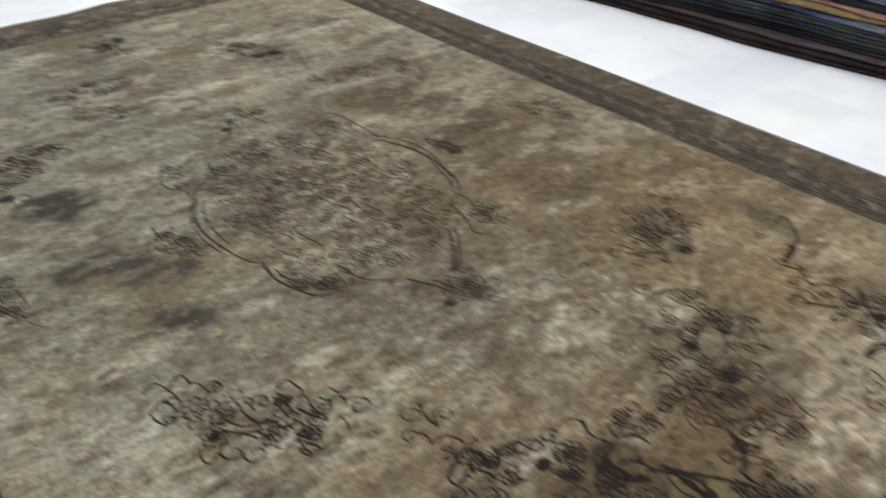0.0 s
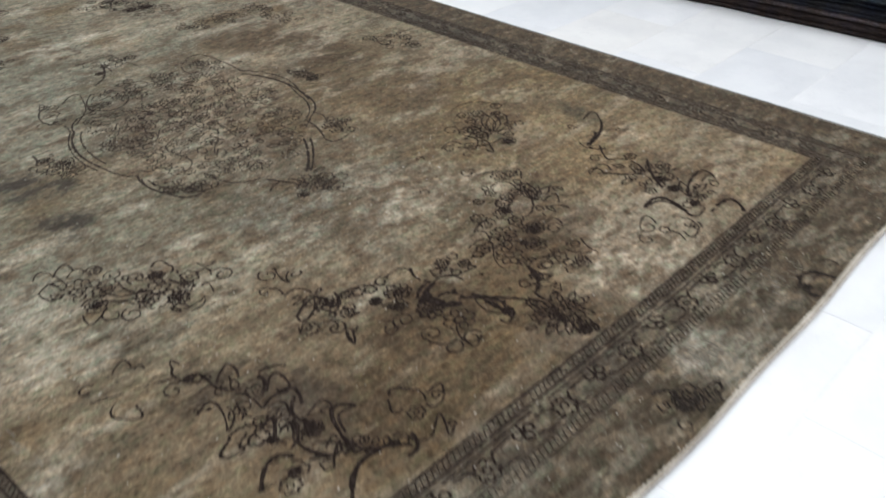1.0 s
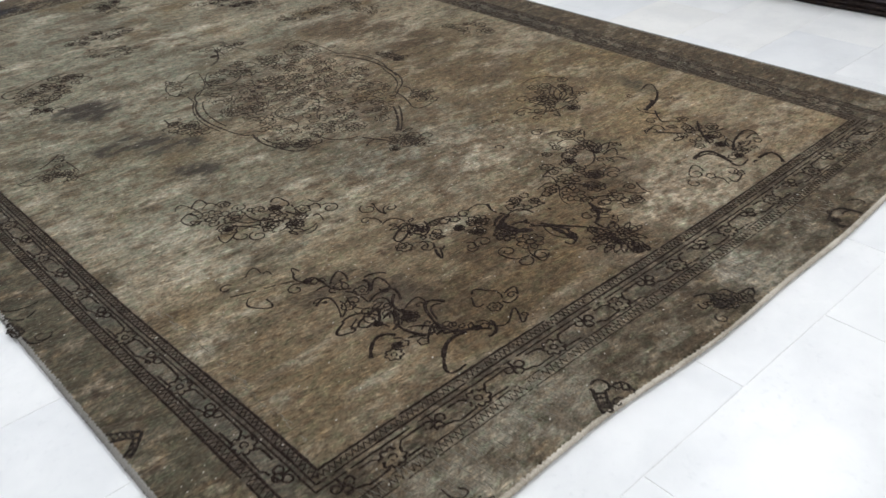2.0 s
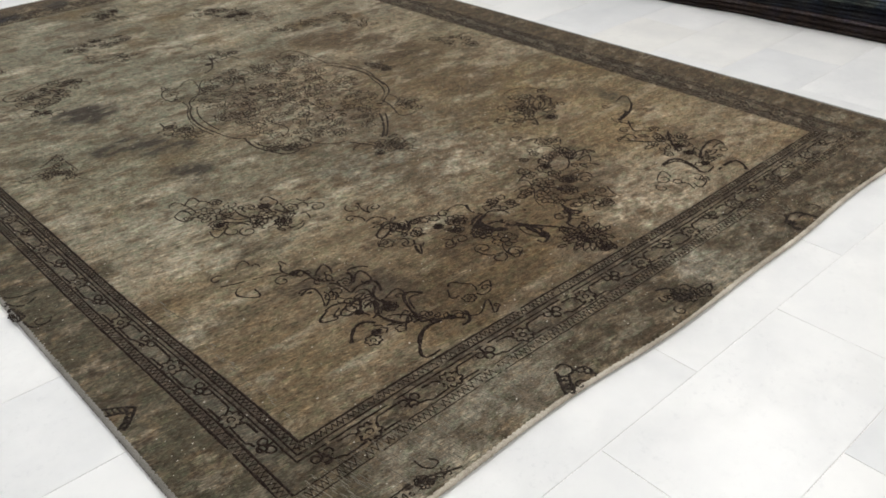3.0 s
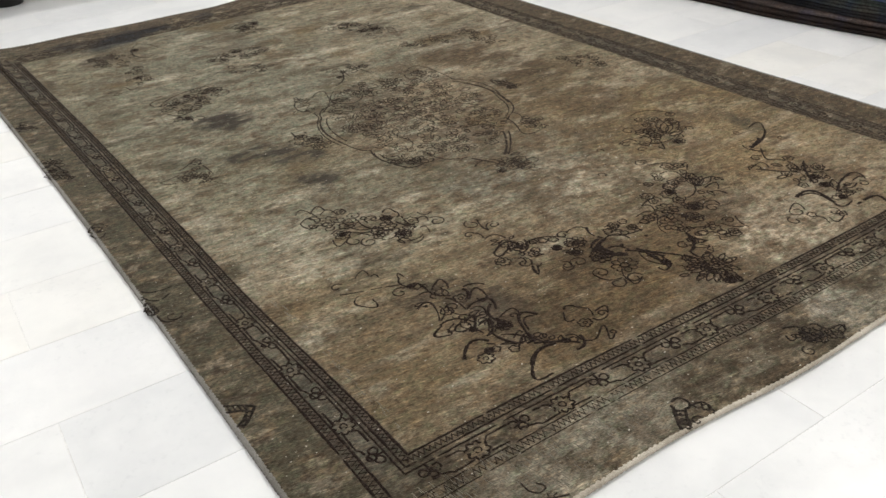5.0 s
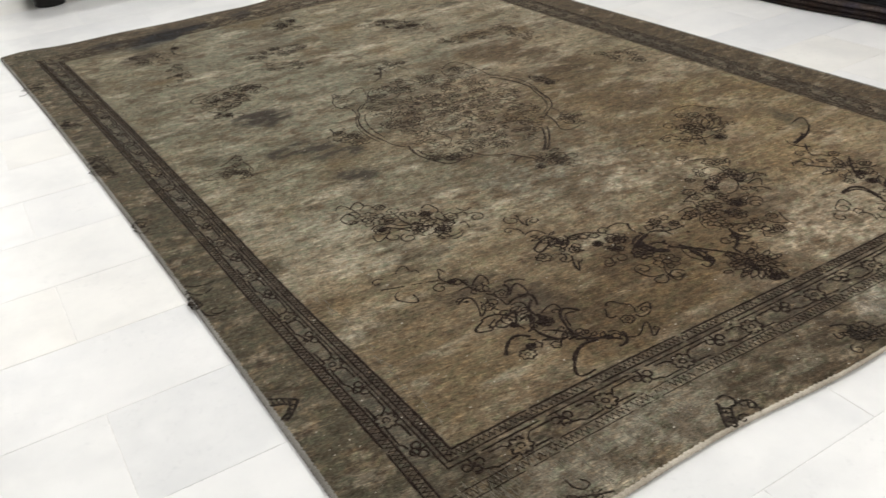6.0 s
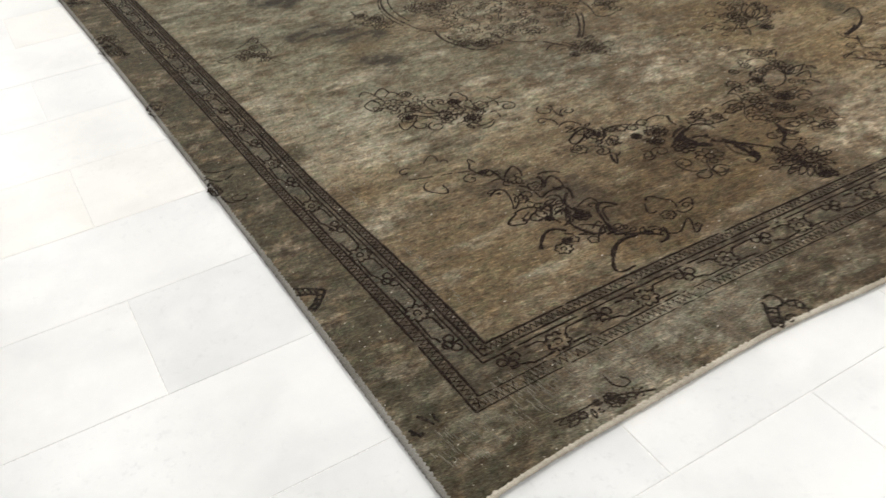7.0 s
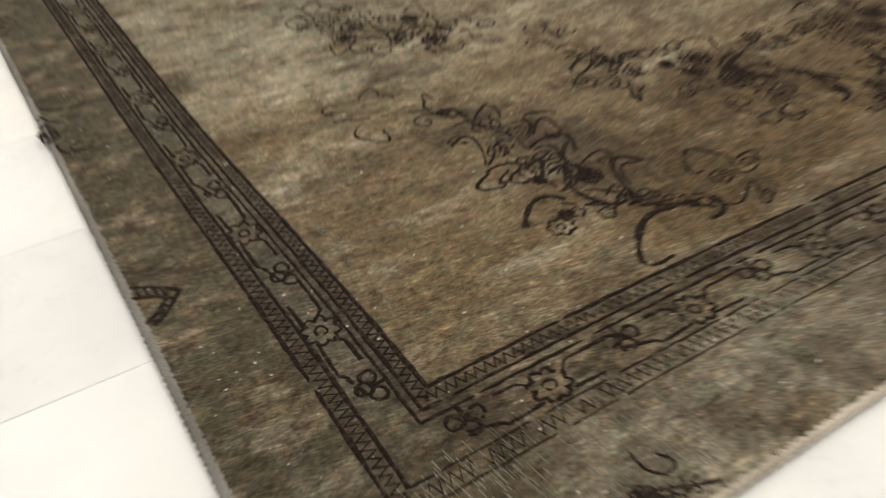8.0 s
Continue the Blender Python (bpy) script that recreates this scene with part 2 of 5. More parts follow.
# browner wool where the sprays grow
BLOOMS = [(0.60, 2.45, 0.13, 0.5), (0.56, 3.26, 0.15, 0.7), (0.50, 2.95, 0.07, 0.5), (1.02, 2.92, 0.16, 0.5), (1.06, 3.15, 0.12, 0.5),
          (0.66, 1.14, 0.13, 0.4), (1.42, 0.62, 0.15, 0.6), (1.46, 0.71, 0.10, 0.7), (1.17, 0.34, 0.09, 0.6), (0.60, 0.58, 0.14, 0.45), (1.78, 1.05, 0.13, 0.4),
          (1.82, 0.55, 0.12, 0.45), (1.80, 2.40, 0.15, 0.4), (1.56, 2.75, 0.12, 0.45), (0.36, 1.76, 0.07, 0.35), (0.96, 0.72, 0.10, 0.4)]


def rug_dye(x, y):
    """The over-dyed wool's colour at each place of the rug's plan."""
    n1, n2, n3 = fractal(x, y, 1.3, 1.6, 3), fractal(x, y, 2.6, 5.0, 11), fractal(x, y, 3.0, 24.0, 23)
    n4 = fractal(x, y, 7.0, 9.0, 31)
    taupe, green = np.array((0.193, 0.158, 0.112)), np.array((0.140, 0.130, 0.096))
    brown, ochre, slate = np.array((0.106, 0.080, 0.045)), np.array((0.160, 0.122, 0.063)), np.array((0.125, 0.120, 0.100))
    pale = np.array((0.31, 0.285, 0.235))

    def blend(c, other, f):
        f = np.clip(f, 0, 1)[:, None]
        return c * (1 - f) + other * f

    def blob(cx, cy, r, rough=0.6):
        d = np.hypot(x - cx, y - cy) / r + (n4 - 0.5) * 2.0 * rough + (n2 - 0.5) * rough
        return 1 / (1 + np.exp((d - 0.85) * 9))

    c = np.tile(taupe, (len(x), 1))
    c = blend(c, green, (n1 - 0.42) * 4.0)
    c = blend(c, slate, (fractal(x, y, 1.8, 2.2, 47) - 0.5) * 3.5)
    c = blend(c, np.array((0.192, 0.150, 0.096)), blob(0.75, 0.75, 0.55) * 0.6)
    c = blend(c, ochre, blob(1.85, 0.80, 0.55) * 0.55 + blob(1.25, 0.45, 0.35) * 0.35 + blob(1.7, 1.5, 0.5) * 0.35)
    c = blend(c, brown, blob(0.34, 0.46, 0.16) * 0.55 + blob(0.44, 0.52, 0.28) * 0.2 + blob(0.86, 0.42, 0.2) * 0.5 + blob(0.80, 0.42, 0.2) * 0.5 + blob(1.50, 1.62, 0.16) * 0.5 + blob(0.95, 0.46, 0.24) * 0.85 + blob(1.75, 1.6, 0.35) * 0.45)
    c = blend(c, slate, blob(1.10, 1.05, 0.22) * 0.75 + blob(1.0, 2.4, 0.45) * 0.4)
    c = blend(c, pale, blob(1.25, 1.55, 0.24) * 0.40 + blob(1.55, 0.42, 0.22) * 0.5 + blob(1.30, 0.95, 0.16) * 0.5 + blob(2.0, 1.6, 0.20) * 0.25)
    c = blend(c, pale, blob(1.42, 0.40, 0.16) * 0.9 + blob(2.0, 0.55, 0.2) * 0.15 + blob(2.0, 2.6, 0.4) * 0.35 + blob(0.75, 2.35, 0.2) * 0.35 + blob(0.45, 1.15, 0.3) * 0.2)
    c = blend(c, np.array((0.146, 0.141, 0.109)), blob(0.75, 2.60, 0.95) * 0.75 + blob(0.50, 1.6, 0.55) * 0.55)
    c = blend(c, pale, (n3 - 0.58) * 2.0)
    c = blend(c, brown, (0.36 - n3) * 1.3)
    c = blend(c, brown, (fractal(x, y, 5.0, 6.0, 131) - 0.56) * 4.0)
    c = blend(c, np.array((0.075, 0.066, 0.046)), (fractal(x, y, 7.0, 10.0, 151) - 0.61) * 5.5)
    c = blend(c, pale, (fractal(x, y, 6.0, 13.0, 171) - 0.57) * 3.4)
    c = blend(c, np.array((0.080, 0.060, 0.040)), (fractal(x, y, 18.0, 30.0, 211) - 0.58) * 4.5)
    c = c * (0.84 + 0.36 * n2)[:, None]
    zones = (0.25 + 0.75 * np.clip((fractal(x, y, 1.7, 2.1, 301) - 0.42) * 5, 0, 1)) * (1 - 0.6 / (1 + np.exp(-(y - 1.9) * 4)))
    for fx, fy, seed, lo in ((8.0, 15.0, 311, 0.535), (18.0, 30.0, 321, 0.54), (38.0, 58.0, 331, 0.55)):
        c = blend(c, np.array((0.082, 0.060, 0.036)), np.clip((fractal(x, y, fx, fy, seed) - lo) * 10, 0, 0.55) * zones)
    warm = (1 / (1 + np.exp(-((x - 1.15) - 0.7 * (y - 1.1)) * 3.0)))[:, None]
    c = c * (np.array((0.955, 1.005, 1.01)) * (1 - warm) + np.array((1.015, 0.99, 0.945)) * warm)
    c = blend(c, np.array((0.070, 0.052, 0.036)), blob(1.2, 1.78, 0.40) * np.clip((fractal(x, y, 15, 22, 191) - 0.46) * 7, 0, 0.6))
    for sx, sy, r, s in STAINS:
        tone = np.array((0.062, 0.045, 0.026)) if sx > 0.8 else np.array((0.031, 0.026, 0.020))
        ragged = np.clip((fractal(x, y, 14.0, 34.0, 251) - 0.33) * 6.0, 0.35, 1.0)
        c = blend(c, tone, blob(sx, sy, r * 1.15, 0.65) * ragged * min(0.95, s * 1.55))
    for sx, sy, r, s in BLOOMS:
        c = blend(c, np.array((0.072, 0.054, 0.036)), blob(sx, sy, r, 0.9) * s * 0.6)
    # border
    side = np.minimum(x, RW - x)
    end = np.minimum(y, RL - y)
    inside = np.minimum(side / SIDE[3], end / END[3])
    border = 1 / (1 + np.exp((inside - 1.0) * 60))
    base = blend(np.tile(np.array((0.107, 0.087, 0.056)), (len(x), 1)), np.array((0.162, 0.142, 0.104)), (fractal(x, y, 6, 9, 71) - 0.50) * 2.5 + (end < 0.14) * 0.12)
    base = blend(base, np.array((0.088, 0.066, 0.041)), np.clip((x - RW / 2) * 20, 0, 1) * (side < 0.30) * 0.6)
    base = blend(base, np.array((0.055, 0.045, 0.032)), np.clip((fractal(x, y, 15, 26, 83) - 0.50) * 7, 0, 0.8))
    for fx, fy, seed, lo, most in ((24.0, 38.0, 341, 0.53, 0.75), (48.0, 64.0, 351, 0.54, 0.65)):
        base = blend(base, np.array((0.043, 0.033, 0.023)), np.clip((fractal(x, y, fx, fy, seed, 3) - lo) * 11, 0, most * np.where(x > 2.0, 0.6, 1.0)))
    base = blend(base, np.array((0.23, 0.21, 0.165)), np.clip((fractal(x, y, 20.0, 40.0, 361, 3) - 0.58) * 9, 0, 0.4))
    base = base * (0.78 + 0.5 * n4)[:, None]
    c = c * (1 - border)[:, None] + base * border[:, None]
    right = np.clip((x - RW / 2) * 20, 0, 1)
    u = np.where(side / SIDE[3] < end / END[3], side, end * SIDE[3] / END[3])
    band = (1 / (1 + np.exp((SIDE[0] - u) * 900))) * (1 / (1 + np.exp((u - SIDE[3]) * 900)))
    guard = band * (1 - (u > SIDE[1]) * (u < SIDE[2]))
    fade = np.clip((fractal(x, y, 2.5, 3.0, 91) - 0.34) * 4, 0.45, 1)
    on_side = (side / SIDE[3] < end / END[3]) * 1.0
    c = blend(c, np.array((0.074, 0.071, 0.058)), band * (0.30 + 0.50 * on_side) * fade)
    c = blend(c, np.array((0.045, 0.032, 0.025)), guard * fade * (0.24 + 0.3 * right * on_side + 0.30 * on_side * np.clip(1.5 - y, 0, 1)))
    c = blend(c, np.array((0.050, 0.040, 0.030)), band * right * on_side * 0.45 * fade)
    c = c * np.array((1.0, 0.945, 0.905))
    # threadbare places show the pale warp
    c = blend(c, np.array((0.21, 0.195, 0.155)), blob(0.68, 0.08, 0.17) * 0.28 + blob(0.46, 0.08, 0.13) * 0.35 + blob(1.45, 0.09, 0.14) * 0.3)
    c = blend(c, np.array((0.055, 0.045, 0.030)), blob(0.16, 0.14, 0.14) * 0.5 + blob(0.95, 0.05, 0.05) * 0.5 + blob(0.05, 0.85, 0.08) * 0.4 + blob(1.16, 0.035, 0.07) * 0.85 + blob(0.05, 1.07, 0.05) * 0.8 + blob(0.38, 3.64, 0.27) * 0.4 + blob(0.80, 3.70, 0.12) * 0.3 + blob(0.95, 0.09, 0.12) * 0.5)
    c = blend(c, np.array((0.015, 0.015, 0.017)), blob(0.60, 3.52, 0.13) * 0.85 + blob(0.70, 3.59, 0.13) * 0.95 + blob(0.45, 3.61, 0.10) * 0.8 + blob(0.84, 3.63, 0.08) * 0.85 + blob(1.10, 3.66, 0.07) * 0.8)
    c = blend(c, np.array((0.060, 0.047, 0.030)), (y < 0.15) * (1 - blob(0.46, 0.08, 0.13)) * np.clip((fractal(x, y, 14, 34, 231) - 0.52) * 7, 0, 0.8))
    outer = 1 / (1 + np.exp((np.minimum(side, end * SIDE[3] / END[3]) - SIDE[0]) * 300))
    for fx, fy, seed, lo, most in ((8.0, 15.0, 401, 0.50, 0.62), (20.0, 32.0, 411, 0.52, 0.65), (44.0, 60.0, 421, 0.54, 0.6)):
        umber = np.where((x < 0.3)[:, None], np.array((0.058, 0.051, 0.034)), np.array((0.056, 0.041, 0.026)))
        c = blend(c, umber, outer * np.clip((fractal(x, y, fx, fy, seed) - lo) * 11, 0, most))
    c = blend(c, np.array((0.24, 0.215, 0.165)), outer * (y < 0.4) * np.clip((fractal(x, y, 11.0, 22.0, 431) - 0.56) * 9, 0, 0.28))
    thread = blob(1.27, 0.10, 0.09) * 0.6 + blob(0.36, 0.05, 0.10) * 0.35 + blob(0.62, 0.10, 0.12) * 0.3
    c = blend(c, np.array((0.36, 0.33, 0.27)), thread * (0.4 + 0.6 * (n4 > 0.5)))
    return c


rug = new("rug")
tagged(rug, "large worn over-dyed taupe and brown oriental rug lying on marble", "rug")


def rug_pile():
    nx, ny = 380, 600
    gx, gy = np.meshgrid(np.linspace(0, RW, nx), np.linspace(0, RL, ny))
    px, py = gx.ravel(), gy.ravel()
    verts = []
    for a, b in zip(px.tolist(), py.tolist()):
        w = warp(a, b)
        verts.append((*w, height(a, b)))
    faces = [(j * nx + i, j * nx + i + 1, (j + 1) * nx + i + 1, (j + 1) * nx + i) for j in range(ny - 1) for i in range(nx - 1)]
    loop = [i for i in range(nx)] + [j * nx + nx - 1 for j in range(1, ny)] + [(ny - 1) * nx + i for i in range(nx - 2, -1, -1)] + [j * nx for j in range(ny - 2, 0, -1)]
    base = len(verts)
    for k in loop:
        verts.append((verts[k][0], verts[k][1], 0.0005))
    for q in range(len(loop)):
        r = (q + 1) % len(loop)
        faces.append((loop[r], loop[q], base + q, base + r))
    ob = mesh_of("wool_ground", verts, faces, PILE, rug, "worn taupe, brown and grey wool pile", True)
    col = np.ones((len(verts), 4))
    col[:base, :3] = rug_dye(px, py)
    col[base:, :3] = col[loop, :3]
    ob.data.attributes.new("dye", "FLOAT_COLOR", "POINT").data.foreach_set("color", col.ravel())
    return ob


rug_pile()


def figure(kind):
    """Marks a drawing method as one figure of the pattern, which becomes a part of its own."""
    def wrap(draw):
        def run(self, *a, **k):
            first, outer = len(self.f), self.busy
            self.busy = True
            draw(self, *a, **k)
            self.busy = outer
            if not outer:
                self.marks.append((kind, first, len(self.f)))
        return run
    return wrap


class Ink:
    """Gathers ribbons of dark pile that stand just proud of the ground wool."""

    def __init__(self, seed, wear=0.0, bent=False):
        self.v, self.f, self.rng, self.wear, self.bent = [], [], random.Random(seed), wear, bent
        self.marks, self.busy, self.swell = [], False, 0.5

    def line(self, pts, w, taper=False, wear=None):
        wear = self.wear if wear is None else wear
        n = len(pts)
        if n < 2:
            return
        last = None
        gap = 0
        for i, (x, y) in enumerate(pts):
            a, b = pts[max(0, i - 1)], pts[min(n - 1, i + 1)]
            dx, dy = b[0] - a[0], b[1] - a[1]
            d = math.hypot(dx, dy) or 1.0
            self.swell = 0.55 * self.swell + 0.45 * self.rng.random()
            k = w * (0.35 + 0.95 * self.swell) / 2
            x, y = x + 0.0013 * (self.rng.random() - 0.5), y + 0.0013 * (self.rng.random() - 0.5)
            if taper:
                k *= 0.25 + 0.75 * math.sin(math.pi * (0.08 + 0.84 * i / (n - 1)))
            if gap == 0 and self.rng.random() < wear:
                gap = self.rng.randint(1, 3)
            if gap:
                gap -= 1
            sunk = 0.0016 if gap else 0.0
            row = []
            for s in (-1, 0, 1):
                qx, qy = x - s * dy / d * k, y + s * dx / d * k
                lift = (0.0014 if s == 0 else 0.0003) - sunk
                p = warp(qx, qy) if self.bent else (qx, qy)
                row.append(len(self.v))
                self.v.append((p[0], p[1], height(qx, qy) + lift))
            if last:
                for s in (0, 1):
                    self.f.append((last[s], row[s], row[s + 1], last[s + 1])[::-1])
            last = row

    def ring(self, x, y, r, petals=0, w=0.004, depth=0.2, squash=1.0, turn=0.0, wear=None):
        n = max(14, petals * 8)
        pts = []
        for i in range(n + 1):
            a = 2 * math.pi * i / n
            q = r * (1 + (depth * abs(math.sin(petals * a / 2)) - depth / 2 if petals else 0.06 * math.sin(3 * a + x * 90)))
            ex, ey = q * math.cos(a), q * math.sin(a) * squash
            pts.append((x + ex * math.cos(turn) - ey * math.sin(turn), y + ex * math.sin(turn) + ey * math.cos(turn)))
        self.line(pts, w, wear=wear)

    @figure("stem")
    def curve(self, x0, y0, xm, ym, x1, y1, w=0.0051):
        """A drawn line from one end to the other by way of a middle place."""
        cx, cy = 2 * xm - (x0 + x1) / 2, 2 * ym - (y0 + y1) / 2
        d = math.hypot(xm - x0, ym - y0) + math.hypot(x1 - xm, y1 - ym)
        n = max(6, int(d / 0.0042))
        pts = []
        for i in range(n + 1):
            k = i / n
            pts.append((x0 * (1 - k) ** 2 + 2 * cx * k * (1 - k) + x1 * k * k, y0 * (1 - k) ** 2 + 2 * cy * k * (1 - k) + y1 * k * k))
        self.line(pts, w)

    @figure("flower")
    def flower(self, x, y, r, petals=6, w=0.0048):
        """An open flower: a lobed rim round a small heart."""
        turn = self.rng.random() * 6.3
        self.ring(x, y, r, petals, w, 0.34, 0.92, turn)
        if r > 0.012:
            self.ring(x, y, r * 0.34, 0, w * 0.8, 0.0, 1.0, turn)
        if r > 0.022:
            for k in range(petals):
                a = turn + 2 * math.pi * k / petals
                self.line([(x + q * r * math.cos(a), y + q * r * math.sin(a)) for q in (0.45, 0.6, 0.78)], w * 0.7)

    @figure("rosette")
    def rosette(self, x, y, r):
        self.ring(x, y, r, 8, 0.0060, 0.34)
        self.ring(x, y, r * 0.35, 0, 0.0044, 0)

    @figure("bud")
    def bud(self, *lobes):
        for x, y in lobes:
            self.ring(x, y, 0.0094, 0, 0.0062)

    @figure("rose")
    def rose(self, x, y, r, w=0.0052):
        """A dark flower wound in on itself."""
        self.curl(x, y, r * 0.85, self.rng.random() * 6.3, 1, w, 2.2)
        self.ring(x, y, r * 1.05, 7, w * 0.9, 0.26)
        self.patch(x, y, r * 0.26)
        for k in range(5):
            a = 1.26 * k + x * 40
            self.line([(x + q * r * math.cos(a + q), y + q * r * math.sin(a + q)) for q in (0.35, 0.55, 0.75, 0.95)], w * 0.9)

    @figure("tendril")
    def curl(self, x, y, r, a, way=1, w=0.0048, turns=1.0):
        n = 16
        pts = []
        for i in range(n + 1):
            k = i / n
            q = r * (1 - 0.72 * k)
            b = a + way * 2 * math.pi * turns * k
            pts.append((x + q * math.cos(b), y + q * math.sin(b)))
        self.line(pts, w)

    @figure("leaf")
    def leaf(self, x, y, length, a, w=0.0042, fat=0.30):
        for s in (-1, 1):
            pts = []
            for i in range(9):
                k = i / 8
                o = s * fat * length * math.sin(math.pi * k) * (1 - 0.3 * k)
                pts.append((x + length * k * math.cos(a) - o * math.sin(a), y + length * k * math.sin(a) + o * math.cos(a)))
            self.line(pts, w)

    @figure("stem")
    def stem(self, x0, y0, x1, y1, sway=0.15, w=0.004, taper=False):
        d = math.hypot(x1 - x0, y1 - y0)
        nx, ny = -(y1 - y0) / d, (x1 - x0) / d
        ph = self.rng.random() * 6.3
        n = max(6, int(d / 0.012))
        pts = [(x0 + (x1 - x0) * i / n + nx * sway * d * math.sin(math.pi * i / n) * math.cos(ph + 5 * i / n),
                y0 + (y1 - y0) * i / n + ny * sway * d * math.sin(math.pi * i / n) * math.cos(ph + 5 * i / n)) for i in range(n + 1)]
        self.line(pts, w, taper, 0.0 if taper else None)
        return pts

    @figure("dark_heart")
    def patch(self, x, y, r, rough=0.35):
        """A small solid heart of dark wool."""
        n, ph = 14, self.rng.random() * 6.3
        c = len(self.v)
        self.v.append((*(warp(x, y) if self.bent else (x, y)), height(x, y) + 0.0015))
        for i in range(n):
            a = 2 * math.pi * i / n
            q = r * (1 + rough * math.sin(3 * a + ph) * 0.6 + rough * (self.rng.random() - 0.5))
            qx, qy = x + q * math.cos(a), y + q * math.sin(a)
            self.v.append((*(warp(qx, qy) if self.bent else (qx, qy)), height(qx, qy) + 0.0005))
        for i in range(n):
            self.f.append((c, c + 1 + i, c + 1 + (i + 1) % n))

    def bunch(self, x0, y0, x1, y1, wide, count, size=0.014, stem=True, hearts=0.10):
        """Flowers, leaves and curls crowded along a branch."""
        g = self.rng
        d = math.hypot(x1 - x0, y1 - y0)
        ux, uy = (x1 - x0) / d, (y1 - y0) / d
        if stem:
            self.stem(x0, y0, x1, y1, 0.10, 0.0045)
        taken = []
        for i in range(count * 4):
            k = g.random()
            o = (g.random() * 2 - 1) * wide * (0.45 + 0.55 * math.sin(math.pi * k))
            x, y = x0 + ux * d * k - uy * o, y0 + uy * d * k + ux * o
            if len(taken) >= count or any(math.hypot(x - p, y - q) < size * 1.12 for p, q in taken):
                continue
            taken.append((x, y))
            kind, r, a = g.random(), size * (0.75 + 0.6 * g.random()), g.random() * 6.3
            if kind < 0.26:
                self.flower(x, y, r, g.choice((5, 6, 7)))
            elif kind < 0.58:
                self.curl(x, y, r, a, g.choice((-1, 1)))
            elif kind < 0.88:
                self.leaf(x, y, r * 2.0, a)
            else:
                self.stem(x, y, x + r * 2.6 * math.cos(a), y + r * 2.6 * math.sin(a), 0.3)
            if g.random() < hearts:
                self.patch(x, y, r * 0.38)

    def piece(self, name, faces, mat, label=""):
        ids = sorted({k for f in faces for k in f})
        back = {k: q for q, k in enumerate(ids)}
        return mesh_of(name, [self.v[k] for k in ids], [tuple(back[k] for k in f) for f in faces], mat, rug, label)

    def make(self, name, mat, label):
        """All that was drawn, as one part."""
        return mesh_of(name, self.v, self.f, mat, rug, label)

    def split(self, mat, label="", rest="", rest_label=""):
        """Every figure as a part of its own, and the plain lines, if any, as one more."""
        used = set()
        for kind, first, end in self.marks:
            used.update(range(first, end))
            if end > first:
                self.piece(kind, self.f[first:end], mat, label)
        if rest:
            self.piece(rest, [f for k, f in enumerate(self.f) if k not in used], mat, rest_label)


# guards of the border: plain lines with a zigzag between them
def straight(a, b, step=0.02):
    n = max(2, int(math.hypot(b[0] - a[0], b[1] - a[1]) / step))
    return [(a[0] + (b[0] - a[0]) * i / n, a[1] + (b[1] - a[1]) * i / n) for i in range(n + 1)]


def zigzag(a, b, wide, pitch):
    d = math.hypot(b[0] - a[0], b[1] - a[1])
    ux, uy = (b[0] - a[0]) / d, (b[1] - a[1]) / d
    n = int(d / pitch)
    pts = []
    for i in range(2 * n + 1):
        k, s = i / (2 * n) * d, (1 if i % 2 else -1) * wide / 2
        pts.append((a[0] + ux * k - uy * s, a[1] + uy * k + ux * s))
    return pts


